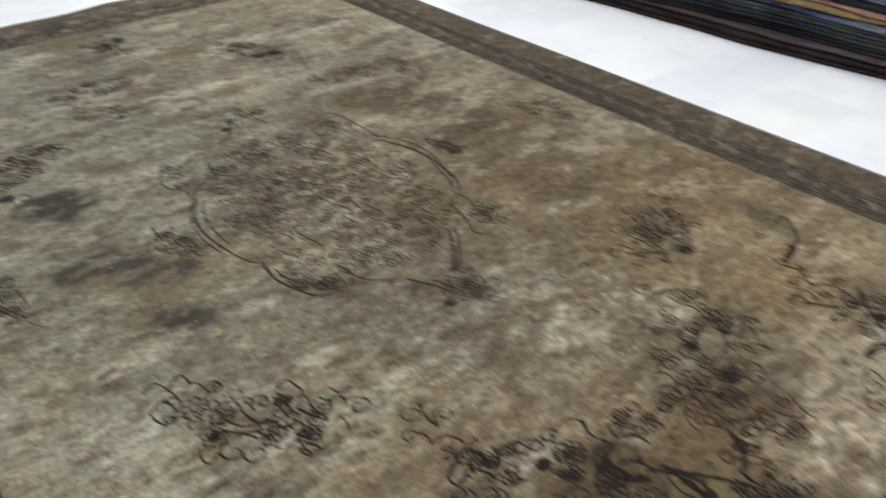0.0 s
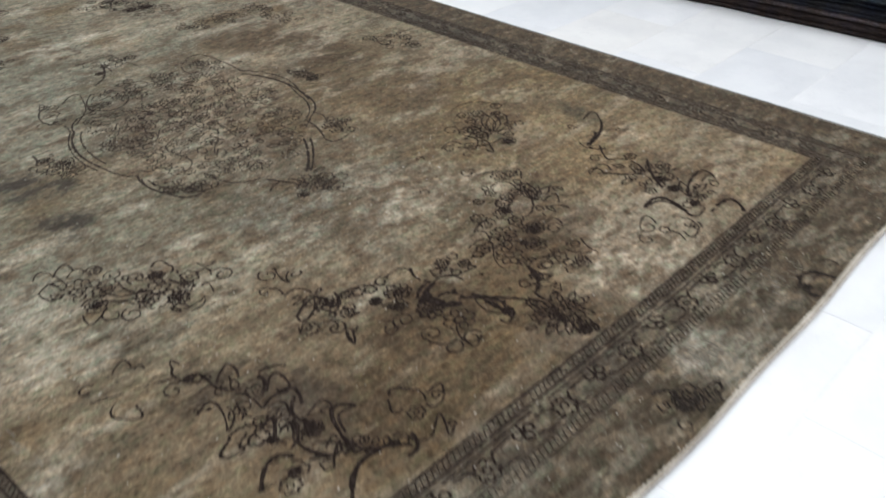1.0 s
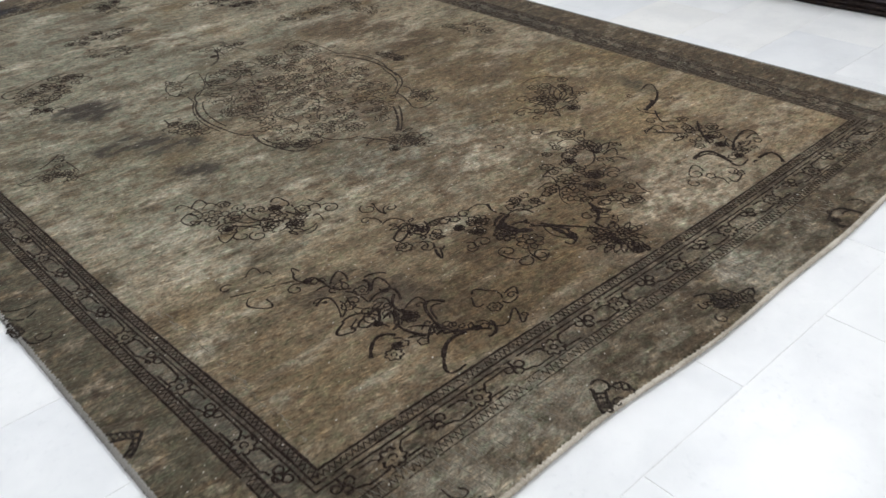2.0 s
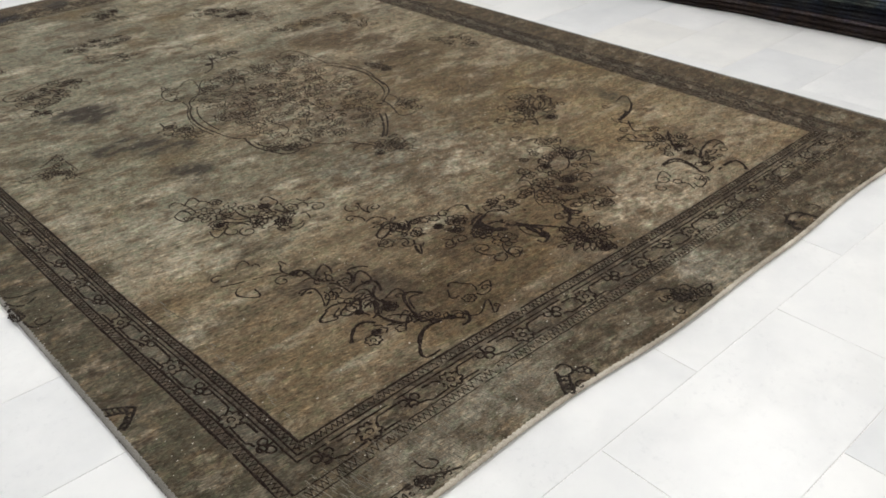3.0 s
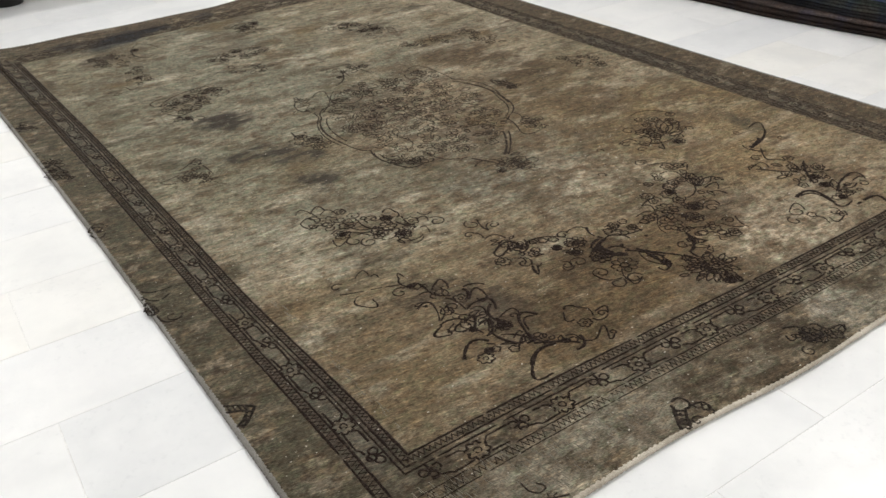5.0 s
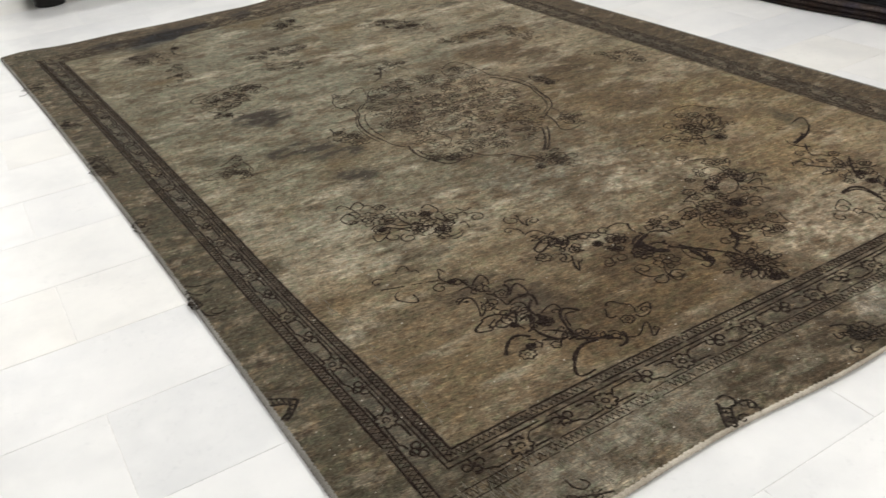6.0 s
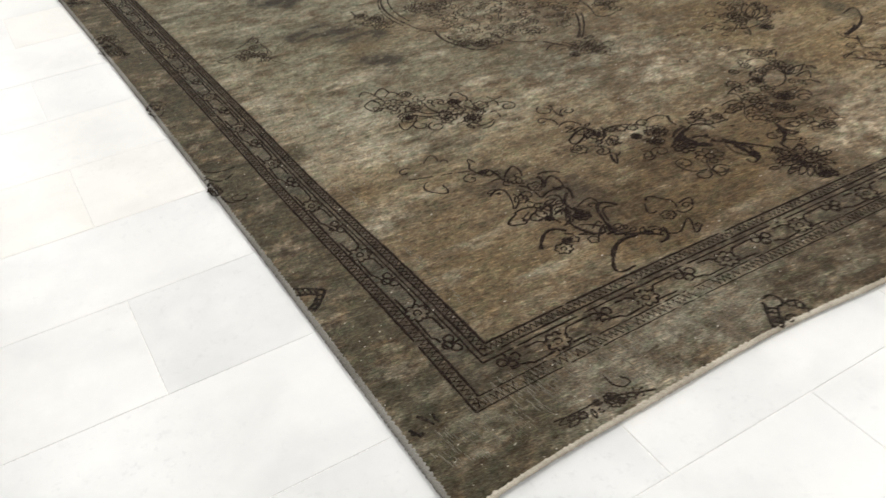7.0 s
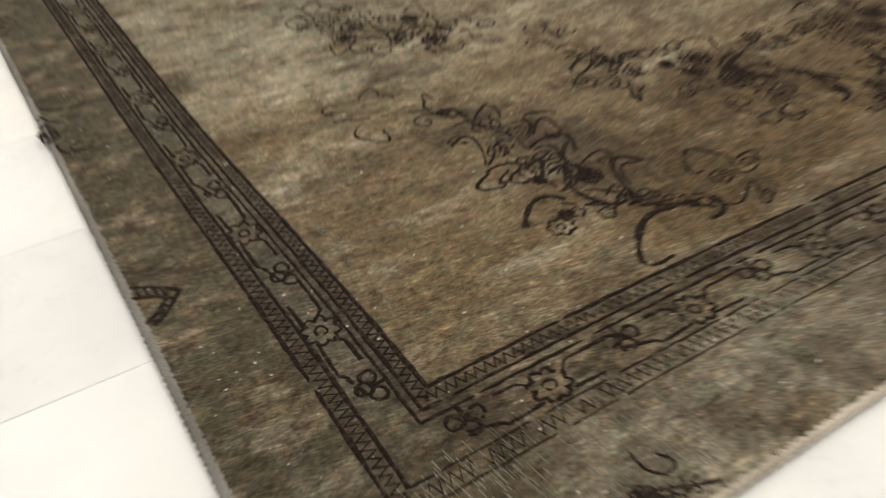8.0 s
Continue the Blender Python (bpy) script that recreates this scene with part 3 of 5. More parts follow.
def guards(side, name, label, seed, wear, mat):
    """Both guards and the little motifs between them along one side of the rug."""
    ink = Ink(seed, wear, True)
    thick = {"left": 1.05, "near": 0.95, "right": 0.6, "far": 0.7}[side]

    def at(run, off):
        """A place off metres (of the side's bands) in from that edge, at run along it."""
        e = off * END[3] / SIDE[3]
        return {"left": (off, run), "right": (RW - off, run), "near": (run, e), "far": (run, RL - e)}[side]

    length = RL if side in ("left", "right") else RW

    def span(off):
        m = off * (END[3] / SIDE[3] if side in ("left", "right") else 1.0)
        return at(m, off), at(length - m, off)

    for off, w in ((0.134, 0.0066 if side == "left" else 0.0050), (0.158, 0.0066 if side == "left" else 0.0054), (0.209, 0.0056), (0.2205, 0.0066), (0.241, 0.0070)):
        faint = side == "near" and off < 0.2
        ink.line(straight(*span(off), 0.009), w * thick * (0.75 if faint else 1.0), wear=wear + 0.08 if faint else wear)
    # a fine braid between the two lines of each guard
    for off, wide in ((0.146, 0.0150), (0.2308, 0.0115)):
        a, b = span(off)
        worn = wear + (0.10 if side == "near" and off < 0.2 else 0.0)
        wide *= END[3] / SIDE[3] if side in ("near", "far") else 1.0
        ink.line(zigzag(a, b, wide, 0.0125), 0.0056 * thick, wear=worn)
    first, pitch = (0.440, 0.2265) if side in ("left", "right") else (0.352, 0.2055)
    n = int((length - 0.30 - first) / pitch)

    def run_line(r0, o0, r1, o1, w=0.0062):
        ink.line(straight(at(r0, o0), at(r1, o1), 0.006), w)

    for k in range(-1, n + 1):
        rose, bud, nxt = first + pitch * k, first + pitch * (k + 0.52), first + pitch * (k + 1)
        if k >= 0:
            x, y = at(rose, 0.182)
            ink.rosette(x, y, 0.0215)
            # the vine leaves the rosette along the inner line, and half way along the outer one
            run_line(rose + 0.020, 0.186, rose + 0.034, 0.199)
            run_line(rose + 0.034, 0.199, bud - 0.018, 0.200)
            run_line(rose + 0.012, 0.168, rose + 0.060, 0.166)
        run_line(bud + 0.022, 0.174, bud + 0.034, 0.166)
        run_line(bud + 0.034, 0.166, nxt - 0.018, 0.168)
        run_line(bud + 0.040, 0.200, nxt - 0.030, 0.199)
        run_line(nxt - 0.030, 0.199, nxt - 0.018, 0.190)
        # a three-lobed bud hanging from the inner line
        ink.bud(*[at(bud + o, r) for o, r in ((0.0, 0.181), (-0.014, 0.193), (0.014, 0.193))])
        run_line(bud, 0.190, bud, 0.208)
        run_line(bud - 0.008, 0.180, bud + 0.024, 0.172)
    ink.split(mat, "", name, label)


guards("left", "guard_stripe", "dark brown guard stripes with rosettes", 1, 0.008, INK)
guards("near", "guard_stripe", "faded brown guard stripes with rosettes", 2, 0.06, INK)
guards("right", "guard_stripe", "broken dark guard stripes with rosettes", 3, 0.24, INK_SOFT)
guards("far", "guard_stripe", "faded brown guard stripes with rosettes", 4, 0.20, INK_SOFT)

# small flowers crowded inside the medallion
MX, MY = 1.195, 1.74
inner = Ink(32, 0.14)
g = inner.rng
taken = []
for k in range(3000):
    a, q = g.random() * 6.3, math.sqrt(g.random()) * 0.90
    x, y = MX + 0.31 * q * math.cos(a), MY + 0.46 * q * math.sin(a)
    if len(taken) >= 250 or any(math.hypot(x - p, y - o) < 0.0200 for p, o in taken):
        continue
    taken.append((x, y))
    r = 0.013 + 0.011 * g.random()
    kind = g.random()
    if kind < 0.4:
        inner.flower(x, y, r, g.choice((5, 6, 7)), 0.0040)
    elif kind < 0.7:
        inner.leaf(x, y, r * 2.2, g.random() * 6.3, 0.0040)
    else:
        inner.curl(x, y, r, g.random() * 6.3, g.choice((-1, 1)), 0.0040)
for k in range(9):
    a = k * 0.7
    inner.stem(MX + 0.05 * math.cos(a), MY + 0.06 * math.sin(a), MX + 0.26 * math.cos(a + 0.4), MY + 0.38 * math.sin(a + 0.4), 0.2, 0.004)
tagged(inner.make("medallion_filling", INK_SOFT, "faded small flowers filling the medallion"), kind="stuff")

# sprays of the field, the medallion's rim and the cut motifs of the outer band
# dark outlined spray of small flowers and curling leaves
s = Ink(60, 0.008)
s.bunch(0.504, 1.262, 0.752, 1.019, 0.065, 15, 0.015, False)
s.curve(0.498, 1.297, 0.528, 1.317, 0.544, 1.249, 0.0054)
s.curve(0.534, 1.279, 0.573, 1.309, 0.579, 1.273, 0.0054)
s.curve(0.486, 1.243, 0.521, 1.26, 0.525, 1.214, 0.0054)
s.curve(0.486, 1.243, 0.495, 1.201, 0.524, 1.202, 0.0054)
s.curve(0.491, 1.2, 0.52, 1.205, 0.536, 1.183, 0.0054)
s.flower(0.557, 1.207, 0.026, 7)
s.curve(0.554, 1.254, 0.587, 1.27, 0.595, 1.227, 0.0054)
s.curve(0.586, 1.244, 0.618, 1.252, 0.623, 1.221, 0.0054)
s.curl(0.631, 1.188, 0.022, 2.76, -1, 0.005, 1.1)
s.flower(0.605, 1.162, 0.02, 6)
s.curve(0.584, 1.15, 0.607, 1.101, 0.649, 1.094, 0.0066)
s.curve(0.622, 1.143, 0.63, 1.094, 0.658, 1.078, 0.0066)
s.curl(0.662, 1.139, 0.024, -2.57, -1, 0.005, 1.0)
s.rose(0.695, 1.115, 0.015)
s.curve(0.701, 1.149, 0.728, 1.162, 0.734, 1.125, 0.0054)
s.curve(0.735, 1.142, 0.736, 1.114, 0.721, 1.101, 0.0054)
s.flower(0.674, 1.073, 0.023, 6)
s.curve(0.705, 1.08, 0.715, 1.05, 0.731, 1.016, 0.0066)
s.curve(0.735, 1.098, 0.728, 1.061, 0.732, 1.032, 0.0054)
s.flower(0.742, 1.057, 0.02, 6)
s.curve(0.757, 1.057, 0.785, 1.055, 0.779, 1.026, 0.0054)
s.curve(0.74, 1.008, 0.756, 1.003, 0.747, 0.97, 0.0054)
s.curl(0.797, 1.01, 0.027, 1.80, -1, 0.005, 1.2)
s.rose(0.686, 1.01, 0.018)
s.flower(0.684, 1.007, 0.023, 8)
s.leaf(0.656, 0.991, 0.03, -1.37, 0.0046, 0.2)
s.curve(0.673, 0.969, 0.699, 0.962, 0.726, 0.971, 0.0054)
s.curve(0.678, 0.949, 0.7, 0.946, 0.72, 0.96, 0.0054)
s.rose(0.552, 1.115, 0.012)
s.flower(0.551, 1.112, 0.022, 7)
s.curve(0.527, 1.133, 0.555, 1.146, 0.582, 1.135, 0.0054)
s.curve(0.517, 1.105, 0.513, 1.065, 0.546, 1.077, 0.0054)
s.curve(0.572, 1.119, 0.593, 1.092, 0.621, 1.077, 0.0066)
s.curl(0.561, 1.06, 0.026, 1.49, 1, 0.005, 0.9)
s.curve(0.574, 1.084, 0.596, 1.082, 0.61, 1.058, 0.0054)
s.curl(0.59, 1.031, 0.025, 1.61, 1, 0.005, 1.2)
s.flower(0.628, 1.043, 0.016, 5)
s.curve(0.624, 1.067, 0.65, 1.065, 0.674, 1.044, 0.0054)
s.curve(0.623, 1.019, 0.644, 1.009, 0.678, 1.02, 0.0054)
s.curve(0.467, 0.894, 0.5, 0.915, 0.504, 0.884, 0.0042)
s.curve(0.504, 0.877, 0.518, 0.879, 0.518, 0.859, 0.0042)
s.curve(0.783, 1.091, 0.79, 1.063, 0.816, 1.064, 0.0042)
s.curve(0.655, 0.984, 0.676, 0.989, 0.684, 0.959, 0.0054)
s.split(INK)

# dark flowering branch with a thick knotted stem
s = Ink(61, 0.008)
s.bunch(0.842, 0.802, 1.012, 0.658, 0.052, 12, 0.014, False)
s.bunch(1.135, 0.679, 1.256, 0.628, 0.04, 7, 0.012, False)
s.bunch(1.228, 0.494, 1.203, 0.32, 0.064, 10, 0.015, False)
s.curl(0.862, 0.929, 0.029, 0.43, 1, 0.005, 1.2)
s.curve(0.888, 0.941, 0.875, 0.901, 0.878, 0.874, 0.0054)
s.curve(0.878, 0.874, 0.89, 0.901, 0.917, 0.907, 0.0054)
s.curl(0.906, 0.891, 0.016, 0.26, -1, 0.005, 0.9)
s.curl(0.821, 0.886, 0.017, -0.12, 1, 0.005, 1.0)
s.curve(0.838, 0.884, 0.846, 0.869, 0.841, 0.849, 0.0054)
s.curve(0.839, 0.843, 0.875, 0.844, 0.887, 0.81, 0.0054)
s.rose(0.884, 0.758, 0.021)
s.curve(0.814, 0.769, 0.874, 0.794, 0.89, 0.754, 0.0078)
s.curve(0.814, 0.769, 0.819, 0.747, 0.86, 0.764, 0.0066)
s.curve(0.853, 0.755, 0.87, 0.741, 0.874, 0.711, 0.0066)
s.flower(0.869, 0.787, 0.018, 6)
s.patch(0.886, 0.749, 0.012)
s.curve(0.92, 0.774, 0.899, 0.734, 0.867, 0.725, 0.0078)
s.leaf(0.863, 0.803, 0.031, 3.03, 0.0046, 0.2)
s.leaf(0.889, 0.8, 0.024, 0.32, 0.0046, 0.2)
s.flower(0.807, 0.721, 0.019, 7)
s.flower(0.807, 0.728, 0.01, 5)
s.curl(0.845, 0.682, 0.026, 1.65, -1, 0.005, 1.1)
s.curve(0.854, 0.71, 0.855, 0.688, 0.839, 0.676, 0.0054)
s.curve(0.866, 0.678, 0.842, 0.639, 0.839, 0.618, 0.0078)
s.curve(0.864, 0.665, 0.863, 0.646, 0.878, 0.654, 0.0066)
s.curve(0.846, 0.639, 0.839, 0.618, 0.861, 0.647, 0.0066)
s.flower(0.931, 0.749, 0.01, 5)
s.flower(0.954, 0.737, 0.012, 5)
s.flower(0.979, 0.724, 0.012, 5)
s.curl(1.014, 0.726, 0.019, -0.05, 1, 0.005, 1.1)
s.rose(0.958, 0.685, 0.012)
s.curve(0.914, 0.76, 0.973, 0.748, 1.013, 0.703, 0.0054)
s.flower(1.014, 0.675, 0.026, 8)
s.flower(1.016, 0.677, 0.013, 6)
s.curve(1.028, 0.73, 1.071, 0.733, 1.086, 0.704, 0.0054)
s.curve(1.091, 0.716, 1.075, 0.682, 1.083, 0.651, 0.0078)
s.patch(1.037, 0.61, 0.015)
s.curve(1.017, 0.609, 1.054, 0.629, 1.088, 0.639, 0.0162)
s.curve(1.035, 0.601, 1.047, 0.568, 1.075, 0.545, 0.0174)
s.curve(1.023, 0.626, 1.053, 0.645, 1.085, 0.649, 0.0090)
s.curve(1.056, 0.598, 1.086, 0.587, 1.092, 0.553, 0.0102)
s.curve(1.046, 0.629, 1.048, 0.59, 1.073, 0.55, 0.0138)
s.curve(1.087, 0.64, 1.126, 0.638, 1.137, 0.597, 0.0066)
s.patch(1.096, 0.587, 0.006)
s.rose(0.981, 0.639, 0.017)
s.curl(0.92, 0.605, 0.018, 1.41, -1, 0.005, 1)
s.curl(0.955, 0.596, 0.026, -2.87, -1, 0.005, 1.2)
s.curve(0.905, 0.603, 0.909, 0.583, 0.936, 0.591, 0.0054)
s.rose(1.016, 0.581, 0.024)
s.flower(1.016, 0.581, 0.028, 8)
s.curve(1.081, 0.562, 1.132, 0.512, 1.192, 0.425, 0.0090)
s.curve(1.092, 0.553, 1.115, 0.515, 1.108, 0.433, 0.0078)
s.leaf(1.123, 0.533, 0.071, -1.59, 0.0046, 0.2)
s.leaf(1.104, 0.535, 0.087, -1.53, 0.0046, 0.2)
s.rose(1.119, 0.458, 0.011)
s.curve(1.111, 0.551, 1.128, 0.508, 1.137, 0.478, 0.0114)
s.curve(1.109, 0.509, 1.114, 0.476, 1.11, 0.438, 0.0114)
s.leaf(1.124, 0.504, 0.049, -1.54, 0.0046, 0.2)
s.curve(1.087, 0.451, 1.093, 0.432, 1.126, 0.446, 0.0090)
s.flower(1.032, 0.514, 0.031, 8)
s.flower(1.031, 0.512, 0.012, 6)
s.curve(0.942, 0.524, 0.951, 0.49, 0.985, 0.476, 0.0054)
s.curl(0.963, 0.524, 0.024, -3.02, -1, 0.005, 1.2)
s.curl(0.961, 0.466, 0.023, 0.13, -1, 0.005, 1)
s.curl(1.009, 0.456, 0.023, -0.13, 1, 0.005, 1.2)
s.curve(1.014, 0.505, 0.995, 0.48, 0.99, 0.452, 0.0054)
s.curve(0.99, 0.452, 0.995, 0.435, 1.026, 0.448, 0.0054)
s.flower(1.153, 0.676, 0.014, 6)
s.flower(1.186, 0.676, 0.012, 5)
s.flower(1.184, 0.637, 0.013, 6)
s.flower(1.232, 0.637, 0.012, 5)
s.flower(1.12, 0.663, 0.012, 5)
s.flower(1.147, 0.628, 0.01, 5)
s.flower(1.272, 0.644, 0.012, 5)
s.curve(1.103, 0.657, 1.133, 0.624, 1.195, 0.611, 0.0054)
s.curve(1.233, 0.669, 1.28, 0.672, 1.284, 0.634, 0.0054)
s.patch(1.179, 0.581, 0.005)
s.patch(1.181, 0.503, 0.004)
s.leaf(1.181, 0.378, 0.056, 3.02, 0.0046, 0.2)
s.leaf(1.196, 0.387, 0.062, 2.75, 0.0046, 0.2)
s.leaf(1.177, 0.368, 0.048, -3.03, 0.0046, 0.2)
s.leaf(1.176, 0.356, 0.052, -2.71, 0.0046, 0.2)
s.leaf(1.179, 0.347, 0.048, -2.47, 0.0046, 0.2)
s.leaf(1.192, 0.342, 0.047, -2.21, 0.0046, 0.2)
s.leaf(1.204, 0.345, 0.051, -1.69, 0.0046, 0.2)
s.leaf(1.219, 0.354, 0.038, -1.21, 0.0046, 0.2)
s.leaf(1.229, 0.365, 0.042, -0.10, 0.0046, 0.2)
s.leaf(1.227, 0.381, 0.038, 0.31, 0.0046, 0.2)
s.leaf(1.214, 0.392, 0.032, 0.82, 0.0046, 0.2)
s.leaf(1.195, 0.394, 0.029, 1.75, 0.0046, 0.2)
s.patch(1.177, 0.299, 0.011)
s.patch(1.177, 0.368, 0.008)
s.flower(1.202, 0.368, 0.018, 7)
s.flower(1.198, 0.364, 0.033, 9)
s.leaf(1.174, 0.391, 0.042, 3.00, 0.0046, 0.2)
s.leaf(1.151, 0.363, 0.041, -2.87, 0.0046, 0.2)
s.leaf(1.204, 0.312, 0.032, -1.93, 0.0046, 0.2)
s.bunch(1.12, 0.389, 1.213, 0.295, 0.028, 10, 0.011, False)
s.rose(1.174, 0.305, 0.012)
s.curve(1.206, 0.456, 1.2, 0.432, 1.206, 0.406, 0.0078)
s.curve(1.183, 0.454, 1.168, 0.417, 1.198, 0.385, 0.0054)
s.rose(1.255, 0.489, 0.013)
s.patch(1.261, 0.504, 0.007)
s.leaf(1.226, 0.477, 0.052, -0.86, 0.0046, 0.2)
s.leaf(1.242, 0.481, 0.043, -0.41, 0.0046, 0.2)
s.curve(1.202, 0.452, 1.246, 0.478, 1.269, 0.524, 0.0090)
s.split(INK)

# dark outlined spray of roses, open flowers and curling leaves
s = Ink(62, 0.008)
s.bunch(1.53, 0.839, 1.319, 0.574, 0.084, 17, 0.015, False)
s.bunch(1.267, 0.538, 1.39, 0.452, 0.039, 7, 0.012, False)
s.curl(1.494, 0.903, 0.023, -0.17, 1, 0.005, 1.2)
s.curve(1.495, 0.881, 1.526, 0.87, 1.56, 0.855, 0.0054)
s.flower(1.536, 0.833, 0.02, 6)
s.flower(1.567, 0.816, 0.015, 5)
s.curve(1.565, 0.808, 1.599, 0.815, 1.562, 0.778, 0.0054)
s.curve(1.474, 0.81, 1.519, 0.806, 1.523, 0.766, 0.0054)
s.curl(1.446, 0.734, 0.029, 3.11, -1, 0.005, 1)
s.flower(1.468, 0.749, 0.016, 6)
s.flower(1.501, 0.746, 0.016, 6)
s.rose(1.416, 0.713, 0.015)
s.flower(1.4, 0.703, 0.022, 7)
s.flower(1.394, 0.662, 0.016, 6)
s.leaf(1.501, 0.686, 0.084, 1.14, 0.0046, 0.2)
s.leaf(1.501, 0.686, 0.09, 0.90, 0.0046, 0.2)
s.leaf(1.501, 0.686, 0.07, 0.55, 0.0046, 0.2)
s.leaf(1.501, 0.686, 0.081, 0.19, 0.0046, 0.2)
s.curve(1.517, 0.696, 1.576, 0.704, 1.586, 0.665, 0.0054)
s.curl(1.582, 0.679, 0.016, -1.25, 1, 0.005, 0.9)
s.curve(1.507, 0.666, 1.56, 0.669, 1.532, 0.635, 0.0054)
s.curve(1.5, 0.639, 1.523, 0.628, 1.529, 0.599, 0.0054)
s.leaf(1.499, 0.649, 0.035, -1.74, 0.0046, 0.2)
s.patch(1.532, 0.723, 0.008)
s.curve(1.536, 0.755, 1.483, 0.677, 1.425, 0.658, 0.0066)
s.rose(1.402, 0.61, 0.021)
s.rose(1.35, 0.568, 0.024)
s.patch(1.336, 0.589, 0.011)
s.patch(1.388, 0.6, 0.009)
s.curve(1.429, 0.604, 1.465, 0.6, 1.459, 0.569, 0.0054)
s.curl(1.432, 0.571, 0.023, -0.13, 1, 0.005, 1.1)
s.curve(1.292, 0.705, 1.353, 0.72, 1.359, 0.693, 0.0054)
s.curve(1.29, 0.707, 1.31, 0.69, 1.292, 0.652, 0.0054)
s.flower(1.333, 0.648, 0.028, 8)
s.flower(1.336, 0.703, 0.013, 5)
s.curve(1.274, 0.625, 1.322, 0.618, 1.332, 0.576, 0.0066)
s.curve(1.277, 0.631, 1.238, 0.591, 1.229, 0.558, 0.0042)
s.flower(1.276, 0.582, 0.03, 8)
s.flower(1.279, 0.539, 0.013, 6)
s.flower(1.34, 0.495, 0.021, 7)
s.flower(1.302, 0.496, 0.012, 5)
s.flower(1.342, 0.465, 0.012, 5)
s.flower(1.365, 0.442, 0.015, 6)
s.curve(1.26, 0.547, 1.311, 0.528, 1.339, 0.504, 0.0054)
s.curl(1.408, 0.498, 0.019, 2.58, -1, 0.005, 1.3)
s.curve(1.378, 0.499, 1.388, 0.47, 1.411, 0.451, 0.0054)
s.curve(1.438, 0.502, 1.418, 0.46, 1.422, 0.441, 0.0054)
s.curl(1.345, 0.924, 0.017, -1.51, 1, 0.005, 0.8)
s.curl(1.464, 1.055, 0.015, -1.02, 1, 0.005, 0.8)
s.split(INK)

# outlined spray of small flowers with long petals
s = Ink(63, 0.008)
s.bunch(1.638, 1.062, 1.818, 1.028, 0.096, 11, 0.015, False)
s.curve(1.545, 1.048, 1.594, 1.058, 1.604, 1.025, 0.0054)
s.curl(1.564, 1.031, 0.022, 0.18, 1, 0.005, 0.9)
s.curl(1.647, 1.105, 0.025, 0.16, 1, 0.005, 1)
s.flower(1.669, 1.066, 0.022, 6)
s.flower(1.71, 1.067, 0.017, 5)
s.flower(1.744, 1.144, 0.019, 6)
s.flower(1.782, 1.122, 0.019, 6)
s.leaf(1.72, 1.013, 0.117, 0.89, 0.0046, 0.2)
s.leaf(1.719, 1.008, 0.122, 0.69, 0.0046, 0.2)
s.leaf(1.723, 1.004, 0.113, 0.41, 0.0046, 0.2)
s.leaf(1.706, 1.001, 0.05, 1.49, 0.0046, 0.2)
s.leaf(1.717, 0.991, 0.062, -0.12, 0.0046, 0.2)
s.flower(1.81, 1.055, 0.019, 6)
s.flower(1.793, 1.005, 0.017, 5)
s.curl(1.813, 0.986, 0.018, 2.68, -1, 0.005, 1)
s.curve(1.582, 1.02, 1.648, 0.972, 1.709, 0.967, 0.0054)
s.flower(1.612, 0.999, 0.018, 6)
s.flower(1.648, 0.984, 0.016, 5)
s.curve(1.625, 0.951, 1.629, 0.93, 1.652, 0.963, 0.0054)
s.rose(1.706, 0.938, 0.018)
s.curl(1.57, 0.972, 0.019, -0.27, 1, 0.005, 0.8)
s.flower(1.858, 1.115, 0.017, 5)
s.curve(1.748, 1.196, 1.825, 1.189, 1.866, 1.122, 0.0042)
s.flower(1.737, 0.966, 0.014, 5)
s.split(INK)

# dark scrolling spray in the corner of the field
s = Ink(64, 0.008)
s.bunch(1.808, 0.618, 1.808, 0.465, 0.064, 11, 0.013, False)
s.bunch(1.75, 0.444, 1.835, 0.393, 0.046, 7, 0.012, False)
s.curve(1.952, 0.859, 2.014, 0.868, 1.975, 0.812, 0.0066)
s.curve(1.975, 0.812, 1.909, 0.773, 1.83, 0.755, 0.0102)
s.curve(1.909, 0.785, 1.875, 0.768, 1.83, 0.755, 0.0150)
s.curve(1.826, 0.752, 1.826, 0.724, 1.848, 0.71, 0.0054)
s.curve(1.829, 0.785, 1.817, 0.749, 1.836, 0.721, 0.0054)
s.curl(1.895, 0.86, 0.016, -1.33, -1, 0.005, 0.9)
s.curl(1.962, 0.743, 0.013, -0.73, 1, 0.005, 1.0)
s.curve(1.85, 0.732, 1.802, 0.678, 1.812, 0.658, 0.0066)
s.curl(1.782, 0.696, 0.022, -0.14, 1, 0.005, 1)
s.curve(1.812, 0.658, 1.831, 0.614, 1.802, 0.555, 0.0066)
s.flower(1.852, 0.634, 0.015, 5)
s.flower(1.81, 0.59, 0.016, 6)
s.curve(1.708, 0.66, 1.765, 0.667, 1.755, 0.629, 0.0054)
s.curl(1.723, 0.651, 0.025, 3.06, -1, 0.005, 0.9)
s.curve(1.727, 0.638, 1.754, 0.598, 1.796, 0.551, 0.0078)
s.flower(1.756, 0.57, 0.015, 5)
s.leaf(1.711, 0.57, 0.044, -0.17, 0.0046, 0.2)
s.flower(1.865, 0.541, 0.019, 6)
s.flower(1.822, 0.502, 0.019, 6)
s.rose(1.8, 0.506, 0.014)
s.curve(1.812, 0.562, 1.826, 0.524, 1.873, 0.508, 0.0078)
s.patch(1.785, 0.505, 0.009)
